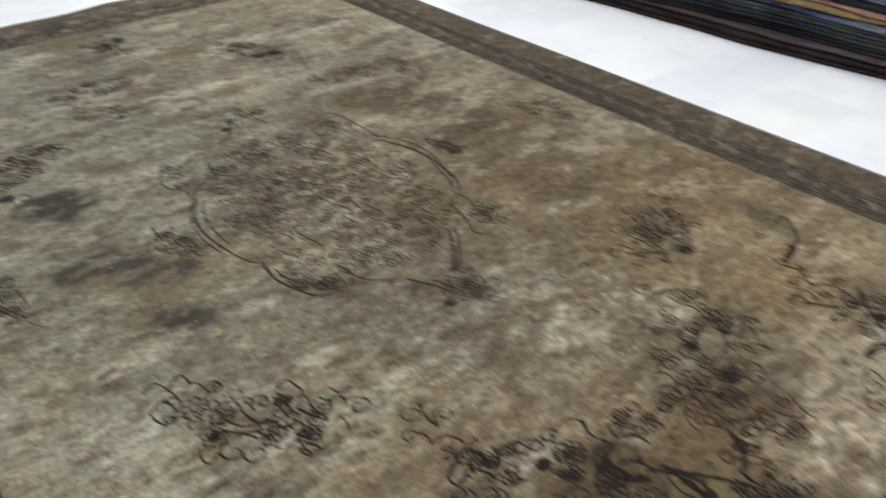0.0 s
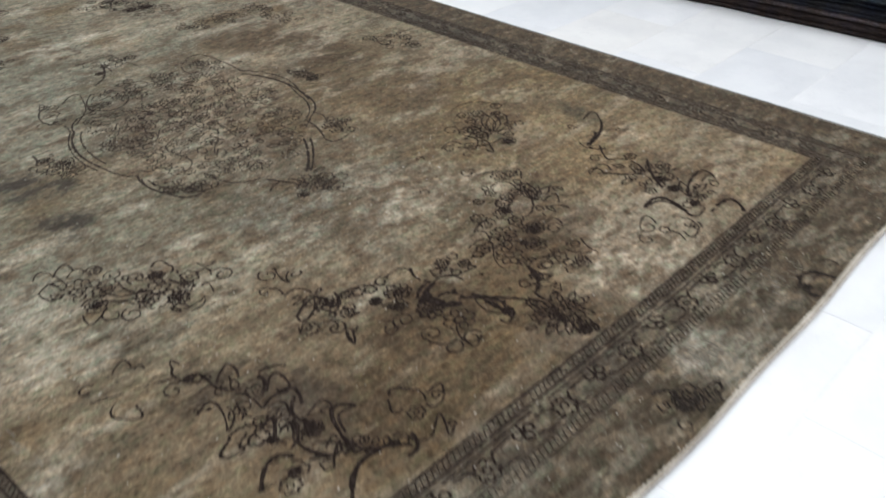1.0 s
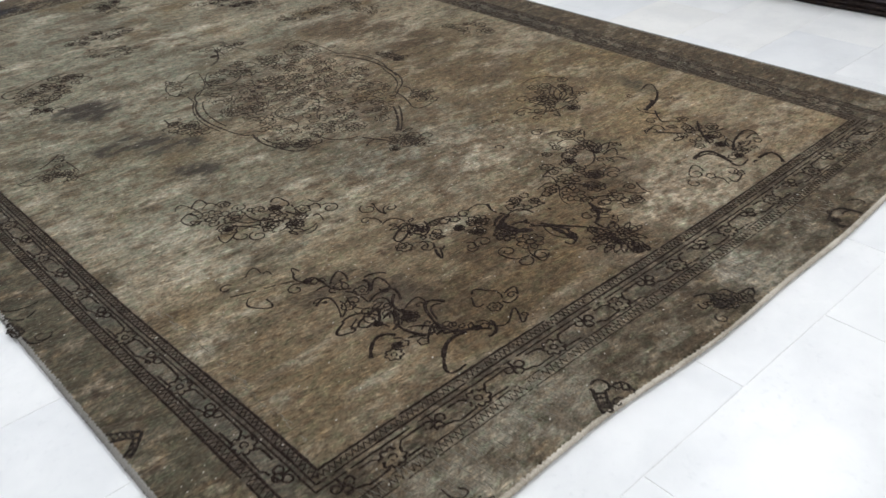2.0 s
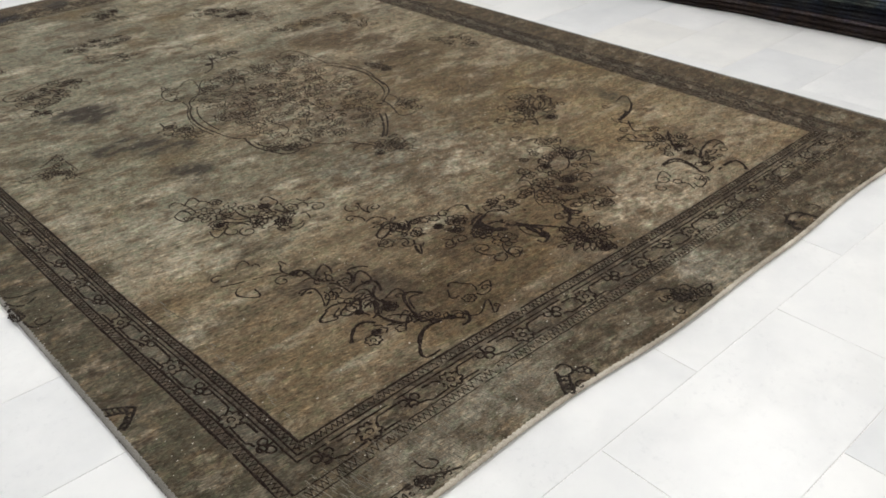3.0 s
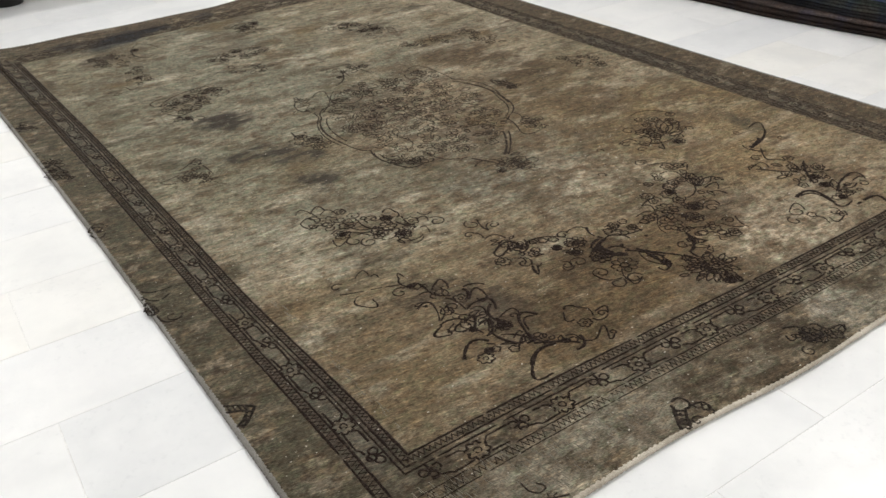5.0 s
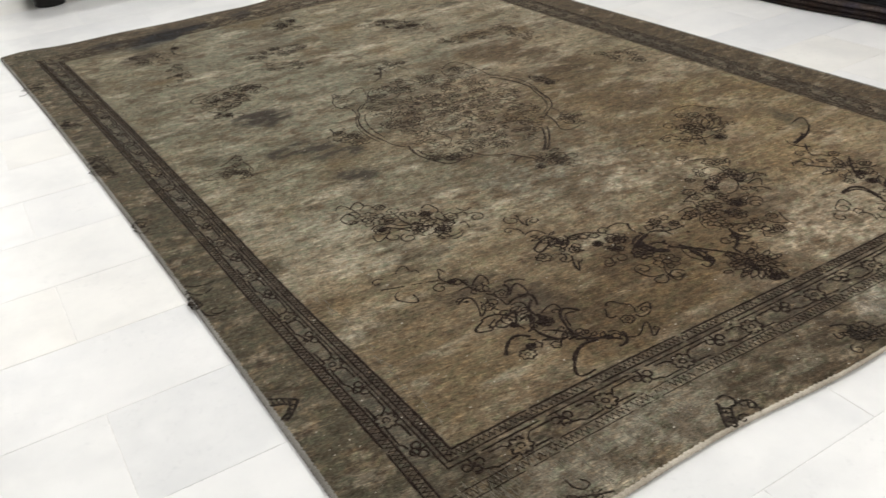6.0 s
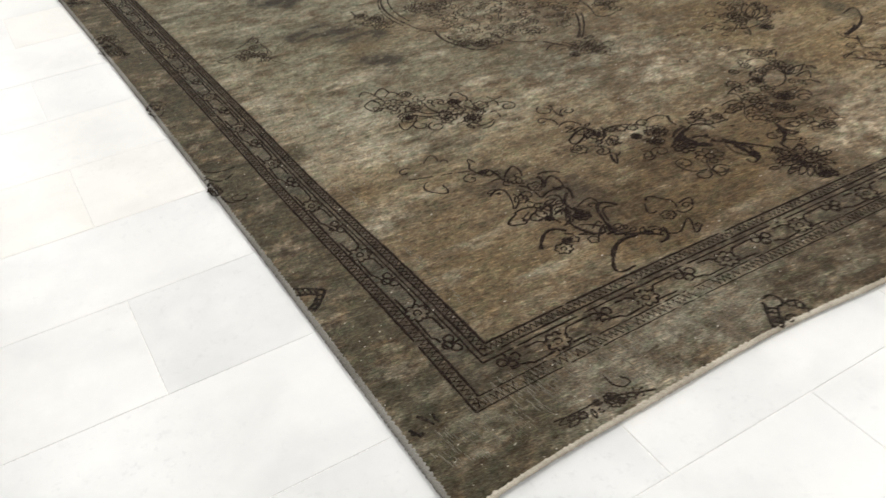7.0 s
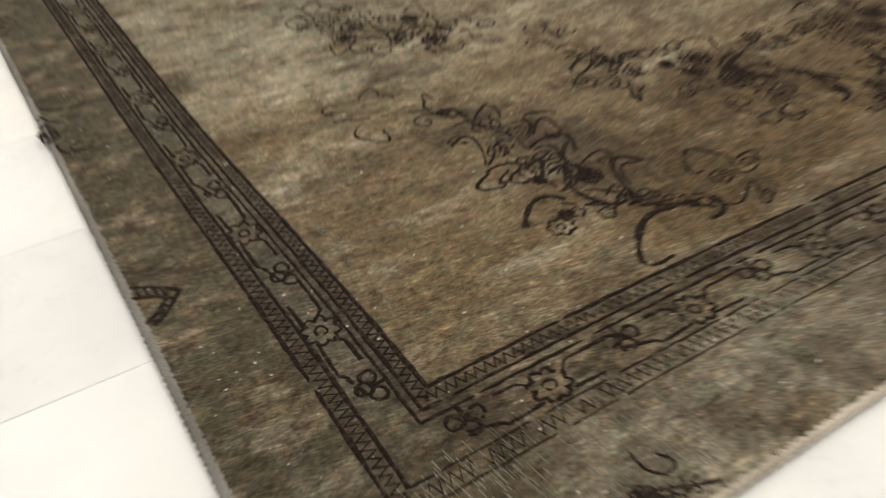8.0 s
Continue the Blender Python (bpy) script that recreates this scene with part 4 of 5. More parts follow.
s.curve(1.868, 0.592, 1.808, 0.54, 1.763, 0.48, 0.0090)
s.rose(1.777, 0.459, 0.013)
s.flower(1.73, 0.495, 0.014, 5)
s.curve(1.65, 0.462, 1.718, 0.458, 1.702, 0.376, 0.0126)
s.curve(1.668, 0.46, 1.709, 0.443, 1.702, 0.385, 0.0090)
s.curve(1.699, 0.374, 1.702, 0.35, 1.748, 0.354, 0.0078)
s.leaf(1.773, 0.415, 0.071, 0.80, 0.0046, 0.2)
s.curve(1.767, 0.411, 1.832, 0.444, 1.882, 0.45, 0.0090)
s.curve(1.828, 0.442, 1.904, 0.455, 1.904, 0.415, 0.0066)
s.curve(1.855, 0.424, 1.899, 0.425, 1.896, 0.407, 0.0054)
s.leaf(1.797, 0.412, 0.057, -0.09, 0.0046, 0.2)
s.curl(1.866, 0.395, 0.019, 1.25, -1, 0.005, 0.9)
s.flower(1.781, 0.393, 0.018, 7)
s.rose(1.751, 0.383, 0.011)
s.flower(1.732, 0.391, 0.012, 5)
s.curve(1.741, 0.333, 1.824, 0.328, 1.795, 0.274, 0.0114)
s.curve(1.562, 0.42, 1.619, 0.444, 1.609, 0.404, 0.0054)
s.curl(1.583, 0.414, 0.024, 3.14, 1, 0.005, 0.8)
s.flower(1.598, 0.376, 0.012, 5)
s.curl(1.536, 0.384, 0.021, 1.28, 1, 0.005, 0.9)
s.curve(1.596, 0.365, 1.607, 0.347, 1.591, 0.316, 0.0054)
s.curl(1.657, 0.35, 0.024, 1.09, -1, 0.005, 0.8)
s.flower(1.664, 0.331, 0.013, 5)
s.curve(1.62, 0.336, 1.616, 0.311, 1.658, 0.32, 0.0054)
s.split(INK)

# faded oval floral medallion outline
s = Ink(65, 0.03)
s.bunch(1.181, 2.362, 1.323, 2.324, 0.04, 8, 0.017, False)
s.bunch(0.927, 2.174, 0.925, 2.017, 0.033, 6, 0.016, False)
s.bunch(0.754, 1.833, 0.806, 1.708, 0.036, 11, 0.016, False)
s.bunch(1.612, 1.817, 1.638, 1.671, 0.029, 8, 0.016, False)
s.bunch(1.448, 1.438, 1.45, 1.318, 0.032, 8, 0.014, False)
s.bunch(1.176, 1.209, 1.229, 1.106, 0.026, 12, 0.014, False)
s.bunch(0.899, 1.479, 0.994, 1.348, 0.02, 12, 0.013, False)
s.bunch(1.407, 2.143, 1.519, 1.997, 0.031, 8, 0.017, False)
s.bunch(1.078, 2.132, 1.181, 2.035, 0.034, 8, 0.016, False)
s.curve(1.49, 1.916, 1.538, 1.782, 1.513, 1.648, 0.0054)
s.curve(1.513, 1.648, 1.48, 1.546, 1.419, 1.485, 0.0054)
s.curve(0.898, 1.528, 0.89, 1.458, 0.921, 1.402, 0.0054)
s.curve(0.901, 1.934, 0.844, 1.805, 0.844, 1.655, 0.0054)
s.curve(1.02, 2.023, 0.946, 1.997, 0.912, 1.932, 0.0066)
s.curve(0.912, 1.932, 0.859, 1.817, 0.858, 1.674, 0.0090)
s.curve(0.928, 1.917, 0.885, 1.815, 0.877, 1.676, 0.0066)
s.curve(0.858, 1.674, 0.874, 1.585, 0.901, 1.555, 0.0066)
s.curve(0.901, 1.555, 0.887, 1.478, 0.909, 1.39, 0.0078)
s.curve(0.909, 1.39, 0.936, 1.349, 0.982, 1.353, 0.0090)
s.curve(0.982, 1.353, 1.022, 1.357, 1.028, 1.429, 0.0066)
s.curve(0.906, 1.509, 0.927, 1.419, 0.999, 1.378, 0.0054)
s.flower(0.923, 1.412, 0.015, 5)
s.flower(0.95, 1.388, 0.013, 5)
s.flower(0.989, 1.393, 0.015, 5)
s.curve(0.977, 2.143, 1.046, 2.18, 1.009, 2.048, 0.0054)
s.curve(1.009, 2.048, 0.963, 1.997, 0.933, 1.972, 0.0054)
s.flower(0.938, 2.139, 0.023, 6)
s.curve(0.933, 2.168, 0.887, 2.107, 0.885, 2.031, 0.0054)
s.curve(0.885, 2.031, 0.909, 2.009, 0.904, 1.939, 0.0054)
s.flower(0.769, 1.819, 0.021, 5)
s.flower(0.785, 1.785, 0.018, 5)
s.flower(0.814, 1.778, 0.018, 5)
s.curve(0.764, 1.877, 0.762, 1.826, 0.786, 1.83, 0.0054)
s.curve(0.729, 1.759, 0.769, 1.754, 0.799, 1.727, 0.0054)
s.flower(0.778, 1.696, 0.018, 5)
s.curve(0.795, 1.699, 0.799, 1.677, 0.82, 1.677, 0.0054)
s.curve(1.152, 2.41, 1.23, 2.404, 1.284, 2.402, 0.0054)
s.curve(1.284, 2.402, 1.29, 2.315, 1.3, 2.238, 0.0054)
s.curve(1.228, 2.375, 1.182, 2.256, 1.116, 2.201, 0.0078)
s.flower(1.248, 2.337, 0.022, 5)
s.curve(1.177, 2.346, 1.216, 2.328, 1.213, 2.264, 0.0054)
s.rose(1.177, 2.28, 0.012)
s.curve(1.079, 2.148, 1.022, 2.06, 1.055, 1.989, 0.0054)
s.curve(1.055, 1.989, 1.105, 1.991, 1.149, 2.04, 0.0054)
s.curl(1.214, 2.09, 0.052, -2.55, -1, 0.005, 1)
s.curve(1.392, 2.12, 1.485, 2.176, 1.509, 2.064, 0.0054)
s.curve(1.392, 2.12, 1.38, 2.057, 1.428, 2.039, 0.0054)
s.curve(1.509, 2.064, 1.511, 2.006, 1.505, 1.937, 0.0054)
s.flower(1.443, 2.09, 0.031, 6)
s.curve(1.505, 1.937, 1.561, 1.804, 1.533, 1.661, 0.0066)
s.curve(1.503, 1.876, 1.539, 1.739, 1.51, 1.58, 0.0078)
s.curve(1.533, 1.661, 1.503, 1.548, 1.436, 1.484, 0.0066)
s.curve(1.436, 1.484, 1.395, 1.451, 1.377, 1.461, 0.0054)
s.curve(1.411, 1.472, 1.401, 1.411, 1.374, 1.348, 0.0066)
s.curve(1.459, 1.499, 1.464, 1.458, 1.438, 1.411, 0.0054)
s.curve(1.331, 1.387, 1.275, 1.297, 1.214, 1.232, 0.0090)
s.curve(1.346, 1.374, 1.285, 1.288, 1.224, 1.224, 0.0066)
s.patch(1.229, 1.242, 0.009)
s.flower(1.446, 1.404, 0.02, 6)
s.flower(1.461, 1.376, 0.018, 6)
s.flower(1.493, 1.389, 0.014, 5)
s.curve(1.374, 1.348, 1.38, 1.31, 1.436, 1.311, 0.0054)
s.leaf(1.609, 1.82, 0.075, -1.57, 0.0046, 0.2)
s.leaf(1.617, 1.794, 0.088, -1.42, 0.0046, 0.2)
s.leaf(1.637, 1.758, 0.084, -1.73, 0.0046, 0.2)
s.rose(1.614, 1.701, 0.013)
s.curve(1.037, 1.403, 1.047, 1.335, 1.112, 1.294, 0.0054)
s.curve(1.118, 1.278, 1.135, 1.246, 1.149, 1.222, 0.0102)
s.curve(1.087, 1.221, 1.135, 1.24, 1.156, 1.193, 0.0054)
s.curve(1.156, 1.238, 1.172, 1.213, 1.174, 1.172, 0.0066)
s.flower(1.164, 1.175, 0.018, 6)
s.rose(1.135, 1.146, 0.014)
s.flower(1.231, 1.172, 0.022, 6)
s.curve(1.16, 1.14, 1.191, 1.123, 1.248, 1.134, 0.0054)
s.curl(1.261, 1.138, 0.028, -2.81, -1, 0.005, 0.9)
s.flower(1.205, 1.183, 0.016, 5)
s.leaf(1.263, 1.212, 0.038, 3.03, 0.0046, 0.2)
s.patch(1.123, 1.872, 0.011)
s.patch(1.092, 1.862, 0.011)
s.split(INK_SOFT)

# dark scrolling spray with hooked stems in the corner
s = Ink(66, 0.008)
s.bunch(0.568, 0.643, 0.63, 0.506, 0.052, 11, 0.015, False)
s.bunch(0.627, 0.44, 0.733, 0.354, 0.022, 7, 0.011, False)
s.bunch(0.564, 0.76, 0.619, 0.646, 0.027, 5, 0.013, False)
s.curl(0.412, 0.887, 0.019, 0.27, 1, 0.005, 0.8)
s.curve(0.402, 0.854, 0.434, 0.84, 0.458, 0.833, 0.0042)
s.curve(0.474, 0.826, 0.507, 0.814, 0.54, 0.8, 0.0042)
s.curve(0.57, 0.822, 0.565, 0.846, 0.554, 0.822, 0.0054)
s.curve(0.554, 0.822, 0.545, 0.803, 0.553, 0.779, 0.0066)
s.curl(0.524, 0.769, 0.023, 0.31, 1, 0.005, 1.1)
s.rose(0.561, 0.776, 0.009)
s.flower(0.571, 0.765, 0.011, 5)
s.curve(0.548, 0.774, 0.577, 0.78, 0.583, 0.738, 0.0066)
s.curve(0.583, 0.738, 0.586, 0.705, 0.614, 0.681, 0.0054)
s.curve(0.554, 0.731, 0.583, 0.726, 0.593, 0.692, 0.0054)
s.curve(0.589, 0.727, 0.633, 0.756, 0.631, 0.715, 0.0066)
s.curl(0.621, 0.72, 0.012, -0.24, -1, 0.005, 0.9)
s.curve(0.435, 0.82, 0.414, 0.797, 0.43, 0.765, 0.0054)
s.curve(0.43, 0.765, 0.451, 0.754, 0.456, 0.787, 0.0054)
s.curve(0.658, 0.692, 0.685, 0.689, 0.707, 0.668, 0.0066)
s.curve(0.654, 0.686, 0.652, 0.662, 0.628, 0.639, 0.0114)
s.curve(0.638, 0.637, 0.679, 0.669, 0.682, 0.625, 0.0066)
s.curve(0.682, 0.625, 0.661, 0.611, 0.656, 0.631, 0.0054)
s.curve(0.517, 0.682, 0.546, 0.694, 0.56, 0.679, 0.0078)
s.patch(0.541, 0.68, 0.006)
s.leaf(0.519, 0.695, 0.027, 0.12, 0.0046, 0.2)
s.curve(0.558, 0.681, 0.551, 0.647, 0.533, 0.61, 0.0054)
s.curve(0.566, 0.659, 0.563, 0.632, 0.535, 0.609, 0.0054)
s.curve(0.597, 0.68, 0.609, 0.654, 0.609, 0.609, 0.0066)
s.curve(0.586, 0.658, 0.577, 0.621, 0.596, 0.59, 0.0054)
s.curve(0.609, 0.609, 0.633, 0.619, 0.651, 0.62, 0.0066)
s.curve(0.651, 0.62, 0.679, 0.608, 0.663, 0.565, 0.0090)
s.curve(0.614, 0.604, 0.642, 0.597, 0.635, 0.564, 0.0054)
s.curve(0.599, 0.573, 0.621, 0.569, 0.639, 0.564, 0.0054)
s.leaf(0.598, 0.586, 0.035, 0.02, 0.0046, 0.2)
s.curve(0.667, 0.591, 0.637, 0.557, 0.644, 0.519, 0.0102)
s.curve(0.523, 0.596, 0.566, 0.594, 0.594, 0.555, 0.0066)
s.curve(0.528, 0.592, 0.492, 0.571, 0.513, 0.554, 0.0066)
s.curve(0.513, 0.554, 0.528, 0.553, 0.528, 0.572, 0.0066)
s.curve(0.553, 0.582, 0.525, 0.563, 0.544, 0.559, 0.0054)
s.curve(0.569, 0.575, 0.541, 0.559, 0.553, 0.541, 0.0054)
s.curve(0.571, 0.568, 0.607, 0.578, 0.582, 0.539, 0.0090)
s.curve(0.552, 0.541, 0.573, 0.538, 0.586, 0.508, 0.0090)
s.curve(0.59, 0.538, 0.62, 0.544, 0.601, 0.51, 0.0078)
s.patch(0.579, 0.556, 0.005)
s.curve(0.63, 0.548, 0.609, 0.508, 0.583, 0.497, 0.0090)
s.rose(0.575, 0.536, 0.009)
s.rose(0.64, 0.502, 0.013)
s.flower(0.64, 0.502, 0.017, 7)
s.curve(0.642, 0.538, 0.641, 0.516, 0.624, 0.502, 0.0078)
s.curve(0.648, 0.533, 0.694, 0.545, 0.693, 0.51, 0.0054)
s.curl(0.679, 0.519, 0.013, -1.42, 1, 0.005, 0.9)
s.curve(0.599, 0.503, 0.607, 0.456, 0.632, 0.423, 0.0102)
s.curve(0.61, 0.48, 0.64, 0.456, 0.656, 0.417, 0.0066)
s.curve(0.624, 0.451, 0.654, 0.464, 0.639, 0.425, 0.0066)
s.curve(0.614, 0.419, 0.657, 0.448, 0.65, 0.406, 0.0066)
s.flower(0.646, 0.43, 0.012, 5)
s.curve(0.727, 0.488, 0.694, 0.515, 0.665, 0.463, 0.0114)
s.curve(0.665, 0.463, 0.661, 0.433, 0.67, 0.392, 0.0090)
s.curve(0.716, 0.489, 0.689, 0.493, 0.672, 0.452, 0.0066)
s.curve(0.649, 0.409, 0.692, 0.382, 0.73, 0.348, 0.0078)
s.rose(0.709, 0.373, 0.007)
s.flower(0.726, 0.365, 0.009, 5)
s.curve(0.747, 0.369, 0.734, 0.339, 0.706, 0.334, 0.0078)
s.curve(0.72, 0.386, 0.738, 0.378, 0.737, 0.35, 0.0054)
s.curve(0.74, 0.353, 0.759, 0.337, 0.788, 0.349, 0.0054)
s.curve(0.788, 0.349, 0.813, 0.361, 0.799, 0.332, 0.0054)
s.curve(0.799, 0.332, 0.79, 0.315, 0.814, 0.325, 0.0054)
s.curl(0.811, 0.332, 0.009, -1.35, 1, 0.005, 0.9)
s.curve(0.77, 0.447, 0.797, 0.472, 0.815, 0.453, 0.0066)
s.curve(0.815, 0.453, 0.83, 0.429, 0.82, 0.403, 0.0054)
s.curve(0.77, 0.447, 0.759, 0.424, 0.778, 0.42, 0.0054)
s.flower(0.788, 0.395, 0.015, 6)
s.curve(0.834, 0.414, 0.869, 0.415, 0.853, 0.39, 0.0054)
s.curl(0.844, 0.398, 0.013, -0.50, 1, 0.005, 1.0)
s.curve(0.814, 0.397, 0.823, 0.381, 0.849, 0.385, 0.0054)
s.curve(0.577, 0.478, 0.541, 0.5, 0.494, 0.458, 0.0102)
s.flower(0.534, 0.433, 0.017, 7)
s.rose(0.556, 0.451, 0.009)
s.patch(0.565, 0.451, 0.006)
s.flower(0.571, 0.446, 0.01, 5)
s.flower(0.603, 0.421, 0.011, 5)
s.curve(0.587, 0.451, 0.608, 0.447, 0.616, 0.428, 0.0054)
s.curve(0.566, 0.474, 0.609, 0.439, 0.641, 0.428, 0.0054)
s.curve(0.686, 0.379, 0.637, 0.383, 0.596, 0.351, 0.0114)
s.curve(0.596, 0.351, 0.574, 0.312, 0.615, 0.307, 0.0090)
s.curve(0.662, 0.386, 0.629, 0.377, 0.604, 0.357, 0.0078)
s.split(INK)

# faded triangular spray of small flowers
s = Ink(67, 0.03)
s.flower(0.407, 1.866, 0.016, 6)
s.bunch(0.295, 1.791, 0.418, 1.693, 0.031, 11, 0.011, False)
s.curve(0.339, 1.839, 0.377, 1.863, 0.418, 1.897, 0.0054)
s.curve(0.258, 1.792, 0.29, 1.795, 0.328, 1.806, 0.0042)
s.curve(0.258, 1.792, 0.275, 1.761, 0.3, 1.754, 0.0042)
s.flower(0.361, 1.793, 0.019, 6)
s.flower(0.395, 1.757, 0.017, 5)
s.curve(0.416, 1.828, 0.418, 1.781, 0.419, 1.736, 0.0042)
s.curve(0.398, 1.69, 0.411, 1.657, 0.425, 1.64, 0.0042)
s.flower(0.385, 1.706, 0.015, 5)
s.flower(0.332, 1.753, 0.013, 5)
s.flower(0.389, 1.818, 0.013, 5)
s.patch(0.411, 1.845, 0.008)
s.split(INK_SOFT)

# dark outlined spray of small flowers
s = Ink(68, 0.008)
s.flower(0.612, 2.487, 0.029, 6)
s.flower(0.679, 2.509, 0.024, 6)
s.flower(0.721, 2.487, 0.019, 5)
s.flower(0.555, 2.457, 0.024, 6)
s.flower(0.504, 2.472, 0.019, 5)
s.flower(0.54, 2.351, 0.023, 6)
s.flower(0.589, 2.361, 0.021, 5)
s.flower(0.493, 2.28, 0.018, 5)
s.rose(0.524, 2.274, 0.018)
s.curve(0.503, 2.505, 0.617, 2.567, 0.716, 2.563, 0.0054)
s.curve(0.48, 2.368, 0.53, 2.322, 0.632, 2.385, 0.0054)
s.curl(0.56, 2.241, 0.03, -2.77, -1, 0.005, 1)
s.curl(0.498, 2.502, 0.054, 0.89, 1, 0.005, 1)
s.curl(0.719, 2.446, 0.048, 1.67, -1, 0.005, 1)
s.bunch(0.496, 2.415, 0.732, 2.503, 0.09, 28, 0.018, False)
s.patch(0.503, 2.308, 0.011)
s.split(INK)

# dark blurred spray of small flowers
s = Ink(69, 0.008)
s.bunch(0.846, 2.882, 1.106, 2.883, 0.07, 24, 0.021, False)
s.bunch(0.858, 2.714, 1.003, 2.594, 0.049, 12, 0.018, False)
s.rose(1.187, 3.27, 0.033)
s.rose(1.241, 3.311, 0.024)
s.bunch(1.196, 3.401, 1.188, 3.134, 0.084, 18, 0.024, False)
s.split(INK)

# dark blurred spray of small flowers
s = Ink(70, 0.008)
s.bunch(1.57, 2.918, 1.641, 2.687, 0.077, 21, 0.023, False)
s.rose(1.572, 2.783, 0.022)
s.rose(1.637, 2.77, 0.022)
s.bunch(1.422, 2.962, 1.58, 2.935, 0.054, 10, 0.017, False)
s.split(INK)

# faded outlined spray of small flowers
s = Ink(71, 0.03)
s.bunch(1.605, 2.456, 1.839, 2.388, 0.054, 17, 0.018, False)
s.bunch(1.91, 2.465, 1.925, 2.182, 0.054, 18, 0.019, False)
s.split(INK_SOFT)

# faded outlined spray of small flowers
s = Ink(72, 0.03)
s.bunch(2.013, 1.832, 2.043, 1.643, 0.058, 17, 0.017, False)
s.split(INK_SOFT)

# dark scrolling spray in the corner of the field
s = Ink(73, 0.008)
s.curve(0.626, 3.325, 0.685, 3.387, 0.736, 3.274, 0.0042)
s.curve(0.626, 3.325, 0.61, 3.212, 0.655, 3.146, 0.0054)
s.rose(0.633, 3.305, 0.017)
s.bunch(0.455, 3.32, 0.566, 3.123, 0.081, 18, 0.02, False)
s.rose(0.522, 2.889, 0.016)
s.bunch(0.535, 3.047, 0.525, 2.791, 0.057, 11, 0.016, False)
s.curl(0.392, 2.736, 0.019, 0.00, 1, 0.005, 1)
s.curve(0.446, 2.801, 0.456, 2.756, 0.483, 2.767, 0.0054)
s.split(INK)

# black pointed leaf with rungs cut by the edge
s = Ink(74, 0.008)
s.curve(0.016, 0.647, 0.044, 0.628, 0.069, 0.607, 0.0078)
s.curve(0.013, 0.625, 0.034, 0.614, 0.051, 0.602, 0.0066)
s.curve(0.069, 0.607, 0.047, 0.58, 0.022, 0.561, 0.0078)
s.curve(0.051, 0.602, 0.037, 0.587, 0.015, 0.569, 0.0066)
s.curve(0.023, 0.643, 0.022, 0.631, 0.022, 0.619, 0.0066)
s.curve(0.032, 0.636, 0.032, 0.624, 0.032, 0.614, 0.0066)
s.curve(0.042, 0.63, 0.042, 0.619, 0.042, 0.609, 0.0066)
s.curve(0.051, 0.623, 0.051, 0.613, 0.051, 0.602, 0.0078)
s.curve(0.059, 0.595, 0.054, 0.599, 0.045, 0.598, 0.0066)
s.curve(0.049, 0.584, 0.044, 0.587, 0.036, 0.589, 0.0066)
s.curve(0.04, 0.575, 0.034, 0.579, 0.027, 0.58, 0.0066)
s.curve(0.03, 0.566, 0.025, 0.57, 0.02, 0.573, 0.0066)
s.patch(0.037, 0.583, 0.006)
s.split(INK_BLACK)

# black cut flower with trailing stems at the edge
s = Ink(75, 0.008)
s.rose(0.006, 1.096, 0.012)
s.patch(0.007, 1.122, 0.009)
s.patch(0.008, 1.07, 0.008)
s.patch(0.006, 1.149, 0.006)
s.curve(0.006, 1.163, 0.031, 1.124, 0.066, 1.134, 0.0066)
s.curve(0.013, 1.191, 0.037, 1.168, 0.084, 1.163, 0.0054)
s.curl(0.043, 1.032, 0.022, -0.14, -1, 0.005, 0.9)
s.curve(0.011, 1.054, 0.023, 1.016, 0.06, 1.015, 0.0066)
s.flower(0.008, 1.082, 0.014, 6)
s.split(INK_BLACK)

# black cut flower at the edge
s = Ink(76, 0.008)
s.patch(0.002, 1.624, 0.01)
s.patch(0.012, 1.59, 0.009)
s.curve(-0.014, 1.609, 0.02, 1.642, 0.043, 1.605, 0.0066)
s.curve(-0.013, 1.583, 0.003, 1.549, 0.026, 1.568, 0.0066)
s.flower(0.007, 1.605, 0.017, 6)
s.split(INK_BLACK)

# black cut flower at the edge
s = Ink(77, 0.008)
s.patch(0.001, 2.18, 0.011)
s.rose(0, 2.128, 0.015)
s.curve(-0.008, 2.214, 0.022, 2.164, 0.036, 2.035, 0.0066)
s.split(INK_BLACK)

# faded torn flowers along the worn end edge
s = Ink(78, 0.03)
s.bunch(0.26, 0.066, 0.404, 0.04, 0.008, 8, 0.007, False)
s.rose(0.345, 0.065, 0.011)
s.patch(0.32, 0.07, 0.008)
s.patch(0.281, 0.068, 0.005)
s.patch(0.257, 0.068, 0.005)
s.patch(0.358, 0.051, 0.008)
s.patch(0.386, 0.049, 0.005)
s.curve(0.233, 0.079, 0.276, 0.074, 0.323, 0.074, 0.0054)
s.curve(0.336, 0.077, 0.371, 0.059, 0.419, 0.039, 0.0054)
s.leaf(0.275, 0.061, 0.029, -2.93, 0.0046, 0.2)
s.leaf(0.272, 0.069, 0.036, -3.12, 0.0046, 0.2)
s.curve(0.368, 0.114, 0.368, 0.089, 0.38, 0.073, 0.0042)
s.curve(0.38, 0.073, 0.397, 0.078, 0.389, 0.095, 0.0042)
s.leaf(0.302, 0.065, 0.021, -1.78, 0.0046, 0.2)
s.split(INK_SOFT)

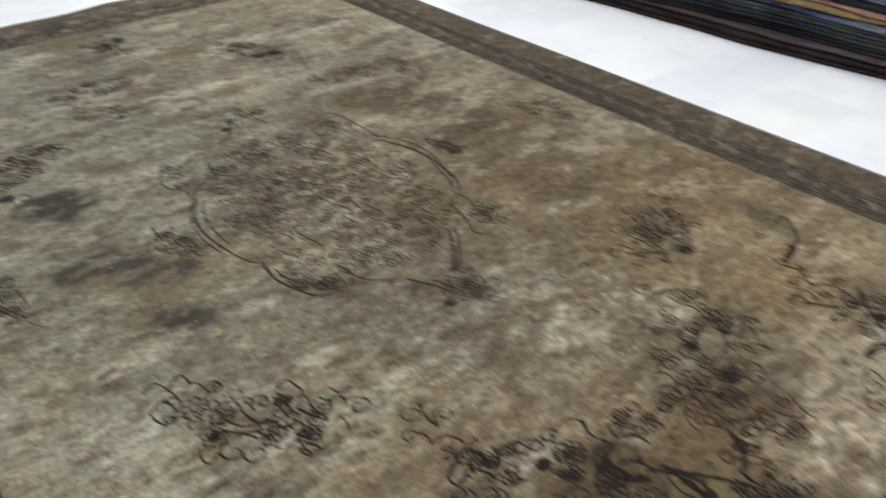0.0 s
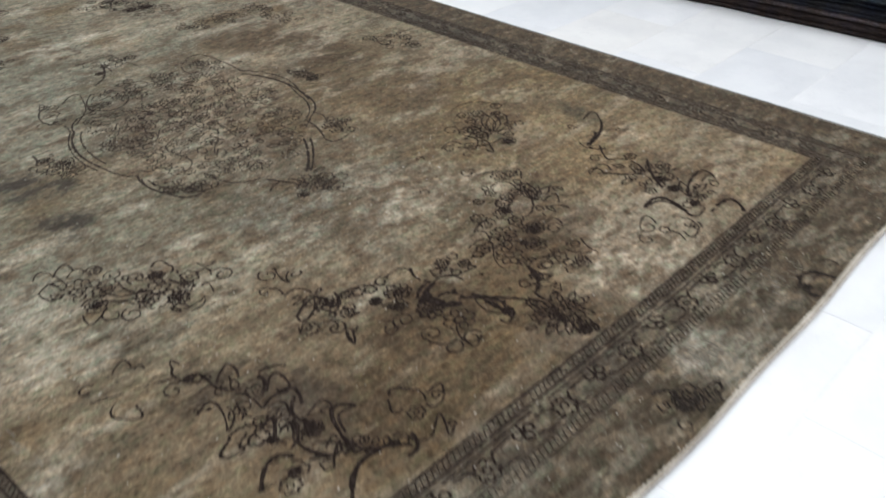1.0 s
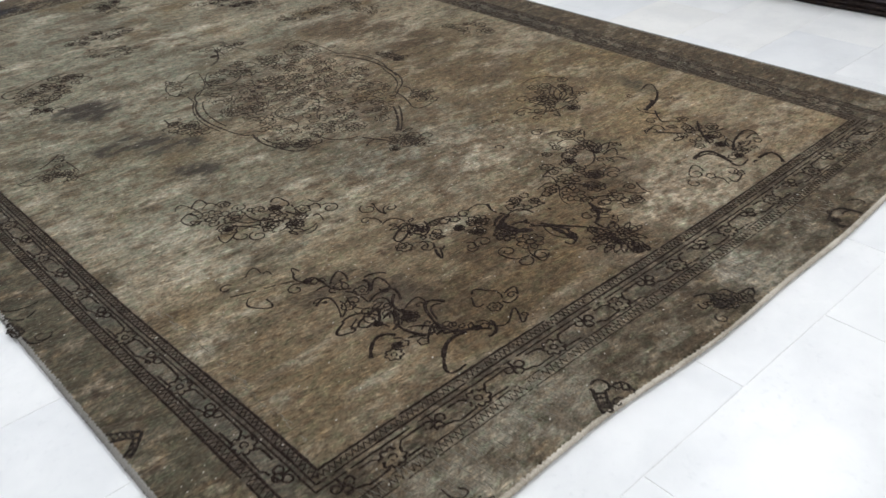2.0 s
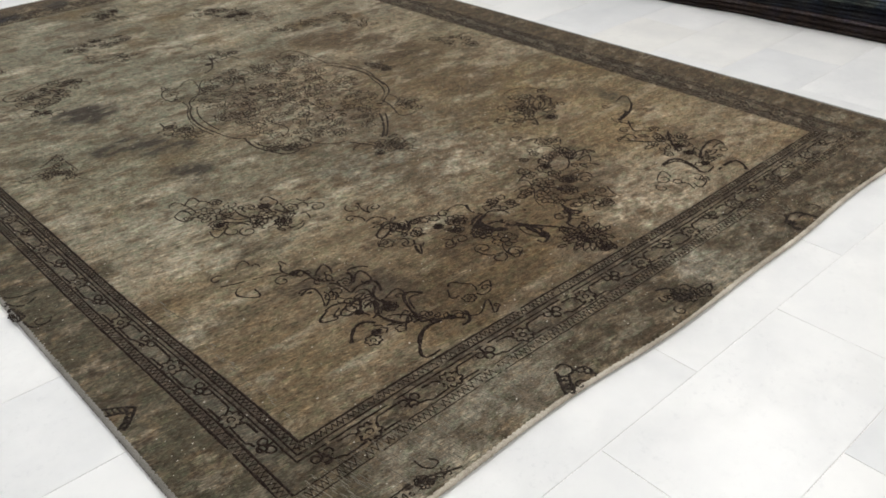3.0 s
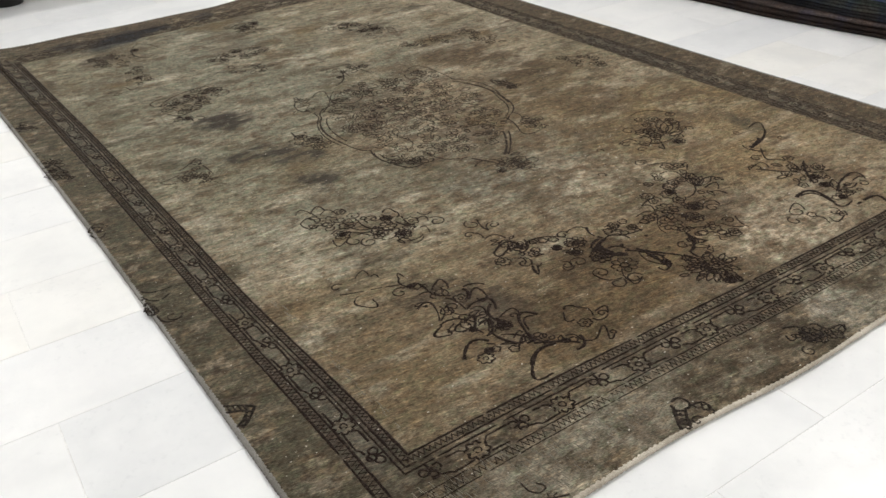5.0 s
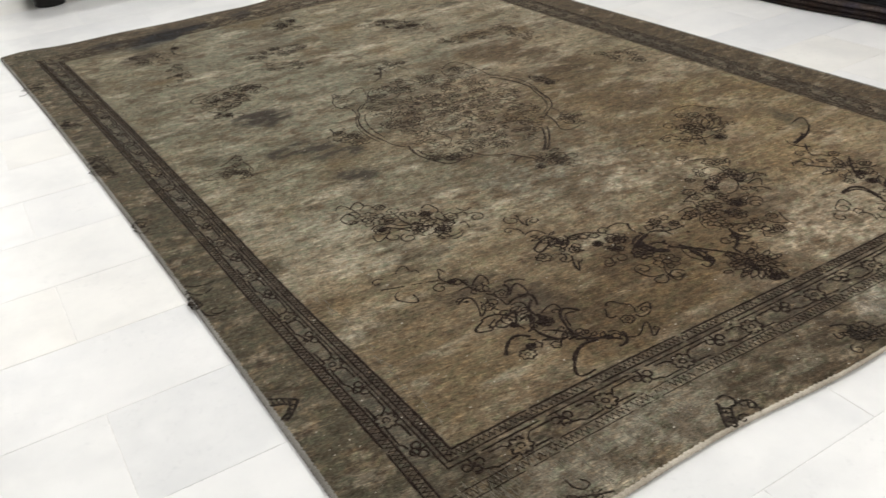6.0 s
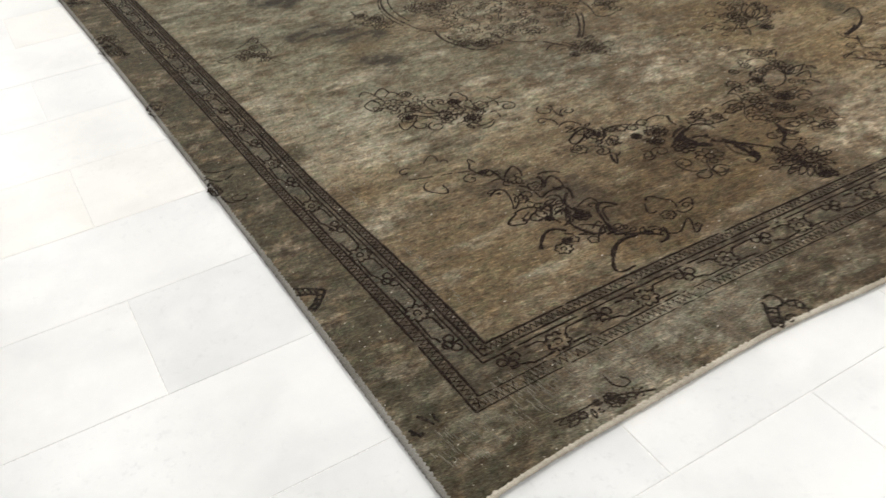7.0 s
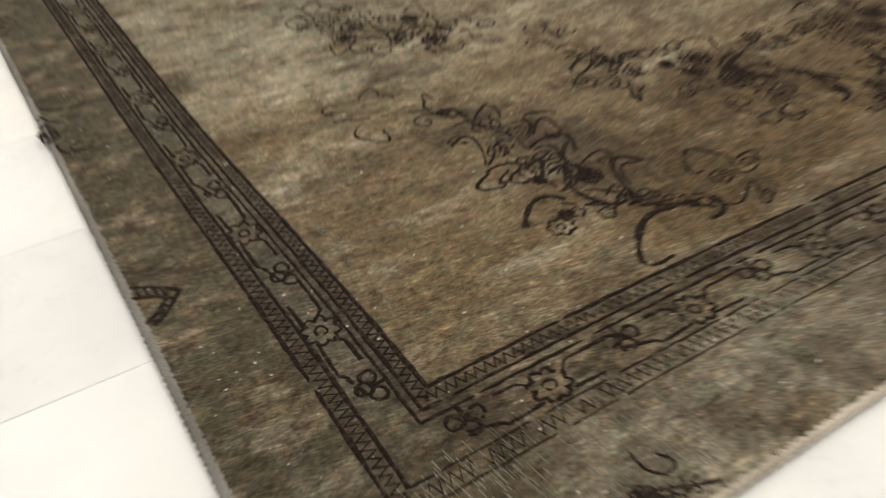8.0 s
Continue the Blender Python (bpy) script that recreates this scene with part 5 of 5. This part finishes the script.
# short dark stems at the worn corner
s = Ink(79, 0.008)
s.curve(0.055, 0.219, 0.064, 0.203, 0.072, 0.186, 0.0078)
s.curve(0.08, 0.209, 0.079, 0.195, 0.08, 0.186, 0.0066)
s.curve(0.029, 0.199, 0.036, 0.189, 0.041, 0.175, 0.0078)
s.patch(0.032, 0.189, 0.005)
s.patch(0.046, 0.18, 0.004)
s.split(INK_BLACK)

# black pointed leaf with a laddered side at the edge
s = Ink(80, 0.008)
s.curve(0.736, 0.093, 0.758, 0.093, 0.763, 0.072, 0.0078)
s.curve(0.73, 0.088, 0.727, 0.083, 0.731, 0.079, 0.0066)
s.curve(0.763, 0.072, 0.754, 0.063, 0.745, 0.065, 0.0066)
s.curve(0.729, 0.082, 0.708, 0.053, 0.693, 0.029, 0.0090)
s.curve(0.745, 0.065, 0.726, 0.043, 0.711, 0.02, 0.0090)
s.curve(0.725, 0.071, 0.733, 0.066, 0.74, 0.059, 0.0078)
s.curve(0.717, 0.061, 0.725, 0.057, 0.732, 0.049, 0.0078)
s.curve(0.709, 0.051, 0.718, 0.046, 0.724, 0.039, 0.0078)
s.curve(0.702, 0.042, 0.71, 0.036, 0.717, 0.029, 0.0078)
s.curve(0.694, 0.032, 0.702, 0.027, 0.711, 0.02, 0.0078)
s.patch(0.71, 0.042, 0.007)
s.patch(0.723, 0.058, 0.005)
s.flower(0.771, 0.056, 0.008, 5)
s.flower(0.779, 0.042, 0.008, 5)
s.curve(0.759, 0.063, 0.786, 0.054, 0.78, 0.031, 0.0066)
s.curve(0.779, 0.036, 0.783, 0.025, 0.775, 0.022, 0.0066)
s.curl(0.736, 0.027, 0.014, -0.07, 1, 0.005, 0.9)
s.split(INK_BLACK)

# black cut flower at the end edge
s = Ink(81, 0.008)
s.rose(1.126, 0.048, 0.017)
s.patch(1.111, 0.051, 0.01)
s.patch(1.148, 0.043, 0.01)
s.patch(1.126, 0.073, 0.006)
s.bunch(1.093, 0.071, 1.181, 0.038, 0.028, 10, 0.013, False)
s.curve(1.104, 0.109, 1.133, 0.096, 1.137, 0.073, 0.0078)
s.curl(1.081, 0.024, 0.016, 1.31, 1, 0.005, 1.1)
s.curve(1.189, 0.042, 1.215, 0.039, 1.207, 0.022, 0.0078)
s.leaf(1.185, 0.022, 0.04, 0.35, 0.0046, 0.2)
s.curve(1.089, 0.087, 1.082, 0.07, 1.097, 0.067, 0.0066)
s.split(INK_BLACK)

# dark cut palmette at the end edge
s = Ink(82, 0.008)
s.curve(1.59, 0.044, 1.654, 0.059, 1.677, 0.004, 0.0102)
s.curve(1.635, 0.063, 1.663, 0.056, 1.675, 0.042, 0.0066)
s.rose(1.605, 0.038, 0.011)
s.patch(1.587, 0.014, 0.009)
s.curve(1.592, 0.031, 1.591, 0.009, 1.601, -0.002, 0.0090)
s.curve(1.64, 0.039, 1.67, 0.033, 1.68, 0.012, 0.0066)
s.leaf(1.624, 0.057, 0.018, 1.06, 0.0046, 0.2)
s.curve(1.712, 0.059, 1.733, 0.042, 1.732, 0.022, 0.0054)
s.split(INK_BLACK)

# black cut flowers along the side edge
s = Ink(83, 0.008)
s.patch(-0.018, 3.198, 0.014)
s.bunch(-0.031, 3.259, 0.013, 3.103, 0.044, 6, 0.02, False)
s.patch(-0.004, 2.622, 0.015)
s.bunch(-0.026, 2.672, 0.017, 2.573, 0.029, 7, 0.017, False)
s.patch(-0.008, 2.173, 0.013)
s.patch(-0.005, 2.083, 0.011)
s.bunch(-0.012, 2.224, 0.033, 2.136, 0.023, 7, 0.015, False)
s.bunch(-0.011, 2.117, 0.042, 2.014, 0.022, 7, 0.015, False)
s.split(INK_BLACK)

# pale warp threads laid bare where the pile is gone
def bare_warp(places, seed):
    rng = random.Random(seed)
    verts, faces = [], []
    for x, y, rx, ry, count in places:
        for _ in range(count):
            a, q = rng.random() * 6.3, math.sqrt(rng.random())
            px, py = x + rx * q * math.cos(a), y + ry * q * math.sin(a)
            length, w = 0.006 + 0.016 * rng.random(), 0.0003 + 0.0004 * rng.random()
            lean = -0.16 + 0.05 * rng.random()
            b = len(verts)
            for k in (0.0, 0.5, 1.0):
                qy = max(0.004, py + length * (k - 0.5))
                qx = px + lean * length * (k - 0.5)
                for o, up in ((-w, 0.0002), (0, 0.0009), (w, 0.0002)):
                    verts.append((qx + o, qy, height(qx, qy) + up))
            for i in (0, 3):
                for j in (0, 1):
                    faces.append((b + i + j, b + i + j + 1, b + i + j + 4, b + i + j + 3))
    tagged(mesh_of("bare_warp", verts, faces, WARP, rug, "pale cotton warp threads laid bare"), kind="stuff")


bare_warp([(0.16, 0.13, 0.13, 0.055, 170), (0.30, 0.16, 0.09, 0.045, 70), (0.46, 0.11, 0.10, 0.05, 110), (0.62, 0.12, 0.08, 0.03, 50),
           (0.36, 0.07, 0.10, 0.04, 60), (1.26, 0.10, 0.06, 0.03, 60), (0.272, 0.62, 0.008, 0.30, 60), (0.262, 1.1, 0.008, 0.30, 40),
           (0.28, 0.19, 0.15, 0.02, 50), (1.60, 0.10, 0.10, 0.04, 30)], 77)


# finished edges of the rug
def edge_cord(name, side, radius, pitch, bulge, mat, label):
    """A corded edge: a round cord whose wrapping swells at every stitch."""
    rng = random.Random(side + name)
    length = RL if side in ("left", "right") else RW
    n, m = int(length / (pitch / 4)), 8
    verts, faces = [], []
    for i in range(n + 1):
        k = length * i / n
        x, y = {"left": (0.0, k), "right": (RW, k), "near": (k, 0.0), "far": (k, RL)}[side]
        wx, wy = warp(x, y)
        r = radius * (1 + bulge * math.sin(2 * math.pi * k / pitch + 0.8 * math.sin(k * 9)) + 0.22 * (rng.random() - 0.5))
        for j in range(m):
            a = 2 * math.pi * j / m
            o, u = 1.25 * r * math.cos(a), r * math.sin(a)
            p = (wx + o, wy) if side in ("left", "right") else (wx, wy + o)
            verts.append((*p, max(0.0006, height(x, y) * 0.62 + u)))
        if i:
            for j in range(m):
                q = (j + 1) % m
                faces.append(((i - 1) * m + j, (i - 1) * m + q, i * m + q, i * m + j))
    faces += [tuple(range(m)), tuple(range(n * m, n * m + m))]
    return mesh_of(name, verts, faces, mat, rug, label, True)


edge_cord("selvedge", "left", 0.0055, 0.012, 0.10, GREYCORD, "grey wrapped wool side cord")
edge_cord("selvedge", "right", 0.0055, 0.012, 0.10, GREYCORD, "grey wrapped wool side cord")
edge_cord("overcast_edge", "near", 0.0054, 0.013, 0.07, CREAM, "cream cotton overcast end stitching")
edge_cord("overcast_edge", "far", 0.0055, 0.017, 0.25, GREYCORD, "grey cotton overcast end stitching")


# ---------- the stack of folded rugs ----------
def fold_material(dark, light):
    """Pile seen along a fold: mottled colours with fine flecks."""
    m, n, l, b = material("folded_wool", 0.95)
    c = ramp(n, l, noise_tex(n, l, coords(n, l, (1, 0.6, 1)), 13, 3), [(0.34, dark), (0.66, light)])
    fleck = noise_tex(n, l, coords(n, l, (60, 90, 140)), 1.0, 4, 0.75)
    c = mix(n, l, 1.0, c, ramp(n, l, fleck, [(0.30, grey(0.35)), (0.52, grey(1.0)), (0.72, grey(1.9))]), "MULTIPLY")
    tint = noise_tex(n, l, coords(n, l, (9, 13, 9)), 1.0, 2)
    c = mix(n, l, 1.0, c, ramp(n, l, tint, [(0.34, (0.85, 0.92, 1.22)), (0.5, (1, 1, 1)), (0.68, (1.12, 0.98, 0.90))]), "MULTIPLY")
    l.new(c, b.inputs["Base Color"])
    b.inputs["Specular IOR Level"].default_value = 0.1
    bump(n, l, b, fleck, 0.6, 0.004)
    return m


def folded_rug(z, thick, front, y0, y1, depth, dark, light, seed, label):
    """A rug folded over on itself: a long slab whose rounded fold faces the room, with a crease between its layers."""
    rng = random.Random(seed)
    ph = [rng.random() * 6.3 for _ in range(4)]
    ny, prof = 90, []
    layers = 2 if thick > 0.024 else 1
    h = thick / layers
    for q in range(layers):
        for k in range(7):
            a = -math.pi / 2 + math.pi * k / 6
            prof.append((-math.cos(a) * h * 0.75, h * (q + 0.5) + math.sin(a) * h * 0.48))
    prof += [(depth * 0.5, thick - 0.001), (depth, thick - 0.001), (depth, 0.0), (depth * 0.5, 0.0)]
    m = len(prof)
    verts, faces = [], []
    for i in range(ny + 1):
        y = y0 + (y1 - y0) * i / ny
        w = 0.012 * math.sin(2.3 * y + ph[0]) + 0.008 * math.sin(6.1 * y + ph[1]) + 0.003 * math.sin(15 * y + ph[2])
        sag = 0.0035 * math.sin(3.4 * y + 0.7) + 0.0025 * math.sin(7.3 * y + 2.1)
        lift = sag * min(1.0, z / 0.20) + 0.0012 * math.sin(9 * y + ph[1]) + 0.0008 * math.sin(23 * y + ph[3])
        swell = 1 + 0.06 * math.sin(4.4 * y + ph[2])
        for px, pz in prof:
            lower = pz / thick
            verts.append((front - 0.050 * (y - 1.2) + px + w, y, z + pz * (1.0 + (swell - 1) * (1 - lower)) + (0.4 * sag * lower if z < 0.002 else lift)))
        if i:
            for j in range(m):
                k = (j + 1) % m
                faces.append(((i - 1) * m + j, i * m + j, i * m + k, (i - 1) * m + k))
    faces += [tuple(range(m))[::-1], tuple(range(ny * m, ny * m + m))]
    ob = mesh_of("folded_rug", verts, faces, fold_material(dark, light), None, "", True)
    return tagged(ob, label, "rug", "stack of folded rugs")


STACK = [
    (0.040, (0.014, 0.010, 0.009), (0.028, 0.020, 0.017), "folded dark brown rug at the foot of the stack"),
    (0.022, (0.040, 0.031, 0.028), (0.080, 0.062, 0.056), "thin folded grey-brown rug in the stack"),
    (0.030, (0.010, 0.010, 0.011), (0.022, 0.021, 0.022), "folded black rug in the stack"),
    (0.030, (0.014, 0.016, 0.022), (0.046, 0.048, 0.044), "folded black rug in the stack"),
    (0.026, (0.020, 0.025, 0.028), (0.070, 0.080, 0.070), "folded charcoal rug in the stack"),
    (0.024, (0.040, 0.050, 0.110), (0.150, 0.160, 0.180), "folded blue-grey rug in the stack"),
    (0.024, (0.150, 0.105, 0.045), (0.290, 0.215, 0.110), "folded ochre yellow rug in the stack"),
    (0.022, (0.210, 0.090, 0.075), (0.330, 0.210, 0.160), "folded dusty pink rug in the stack"),
    (0.020, (0.012, 0.012, 0.013), (0.025, 0.024, 0.024), "folded black rug in the stack"),
    (0.026, (0.120, 0.145, 0.170), (0.260, 0.280, 0.285), "folded grey-blue rug in the stack"),
    (0.028, (0.020, 0.020, 0.024), (0.050, 0.050, 0.055), "folded charcoal rug in the stack"),
    (0.026, (0.090, 0.115, 0.115), (0.190, 0.215, 0.200), "folded grey-green rug in the stack"),
    (0.030, (0.060, 0.035, 0.025), (0.100, 0.065, 0.045), "folded brown rug on top of the stack"),
]
z = 0.001
for k, (thick, dark, light, label) in enumerate(STACK):
    r = random.Random(100 + k)
    folded_rug(z, thick, 3.105 + 0.010 * (r.random() - 0.5) + (0.012 if k == 0 else 0.022), -0.35 + 0.1 * r.random(), 3.25 + 0.12 * r.random(), 1.25, dark, light, 200 + k, label)
    z += thick + 0.001


# ---------- the bench beyond the rug ----------
bench = new("bench")
bench.location = (0.86, 5.05, 0)
tagged(bench, "low charcoal bench assumed over round black feet", "bench")
# Seat and frame are unseen, assumed above the foot to shade the floor.
part("seat", box_bm(-0.75, 0.75, -0.40, 0.40, 0.24, 0.42, 0.03, 3), BENCHCLOTH, bench, "unseen charcoal upholstered seat", True)
part("seat_frame", box_bm(-0.73, 0.73, -0.38, 0.38, 0.16, 0.237, 0.008), BLACKWOOD, bench, "unseen black seat frame")
for fx in (-0.52, 0.52):
    for fy in (-0.22, 0.22):
        bm = bmesh.new()
        bmesh.ops.create_cone(bm, cap_ends=True, segments=32, radius1=0.088, radius2=0.096, depth=0.158, matrix=Matrix.Translation((fx, fy, 0.080)))
        bmesh.ops.bevel(bm, geom=[e for e in bm.edges if abs(e.verts[0].co.z - e.verts[1].co.z) < 1e-4], offset=0.008, segments=3, affect="EDGES", profile=0.5)
        part("foot", bm, BLACKWOOD, bench, "round black foot", True)


# ---------- marble tiles of the floor ----------
TL_, TW_, JOINT = 0.6170, 0.3045, 0.0017


def tile_mesh(name, x0, x1, y0, y1):
    bm = box_bm(x0 + JOINT / 2, x1 - JOINT / 2, y0 + JOINT / 2, y1 - JOINT / 2, -0.012, 0.0)
    bmesh.ops.bevel(bm, geom=[e for e in bm.edges if e.verts[0].co.z > -0.001 and e.verts[1].co.z > -0.001], offset=0.0006, segments=1, affect="EDGES", profile=0.5)
    me = bpy.data.meshes.new(name)
    bm.to_mesh(me)
    bm.free()
    me.materials.append(MARBLE)
    return me


whole = tile_mesh("tile", -TL_ / 2, TL_ / 2, -TW_ / 2, TW_ / 2)
turn = radians(-1.0)
ox, oy = -0.278, 0.674
rest_v, rest_f = [], []
count = 0
tile_rng = random.Random(5)
for row in range(-14, 44):
    for col in range(-7, 11):
        lx = (col + 0.5 - (0.5 if row % 2 else 0.0)) * TL_
        ly = row * TW_
        x = ox + lx * math.cos(turn) - ly * math.sin(turn)
        y = oy + lx * math.sin(turn) + ly * math.cos(turn)
        if not (X0 - 0.30 < x < X1 + 0.30 and Y0 - 0.15 < y < Y1 + 0.15):
            continue
        dz = 0.0004 * (tile_rng.random() - 0.5)
        seen = (-1.3 < x < 3.4 and -0.9 < y < 5.6)
        if seen:
            t_ob = new("tile", whole)
            t_ob.parent = floor
            t_ob.matrix_basis = pose(x, y, dz, 0, 0, -1.0 + (180 if tile_rng.random() < 0.5 else 0))
            count += 1
        else:
            b = len(rest_v)
            for sx, sy, sz in ((-1, -1, 0), (1, -1, 0), (1, 1, 0), (-1, 1, 0), (-1, -1, -0.004), (1, -1, -0.004), (1, 1, -0.004), (-1, 1, -0.004)):
                ax, ay = sx * (TL_ - JOINT) / 2, sy * (TW_ - JOINT) / 2
                rx, ry = x + ax * math.cos(turn) - ay * math.sin(turn), y + ax * math.sin(turn) + ay * math.cos(turn)
                rest_v.append((min(max(rx, X0), X1), min(max(ry, Y0), Y1), sz + dz))
            rest_f += [(b, b + 1, b + 2, b + 3)] + [(b + i, b + 4 + i, b + 4 + (i + 1) % 4, b + (i + 1) % 4) for i in range(4)]
tagged(mesh_of("outlying_tiles", rest_v, rest_f, MARBLE, floor), kind="stuff")
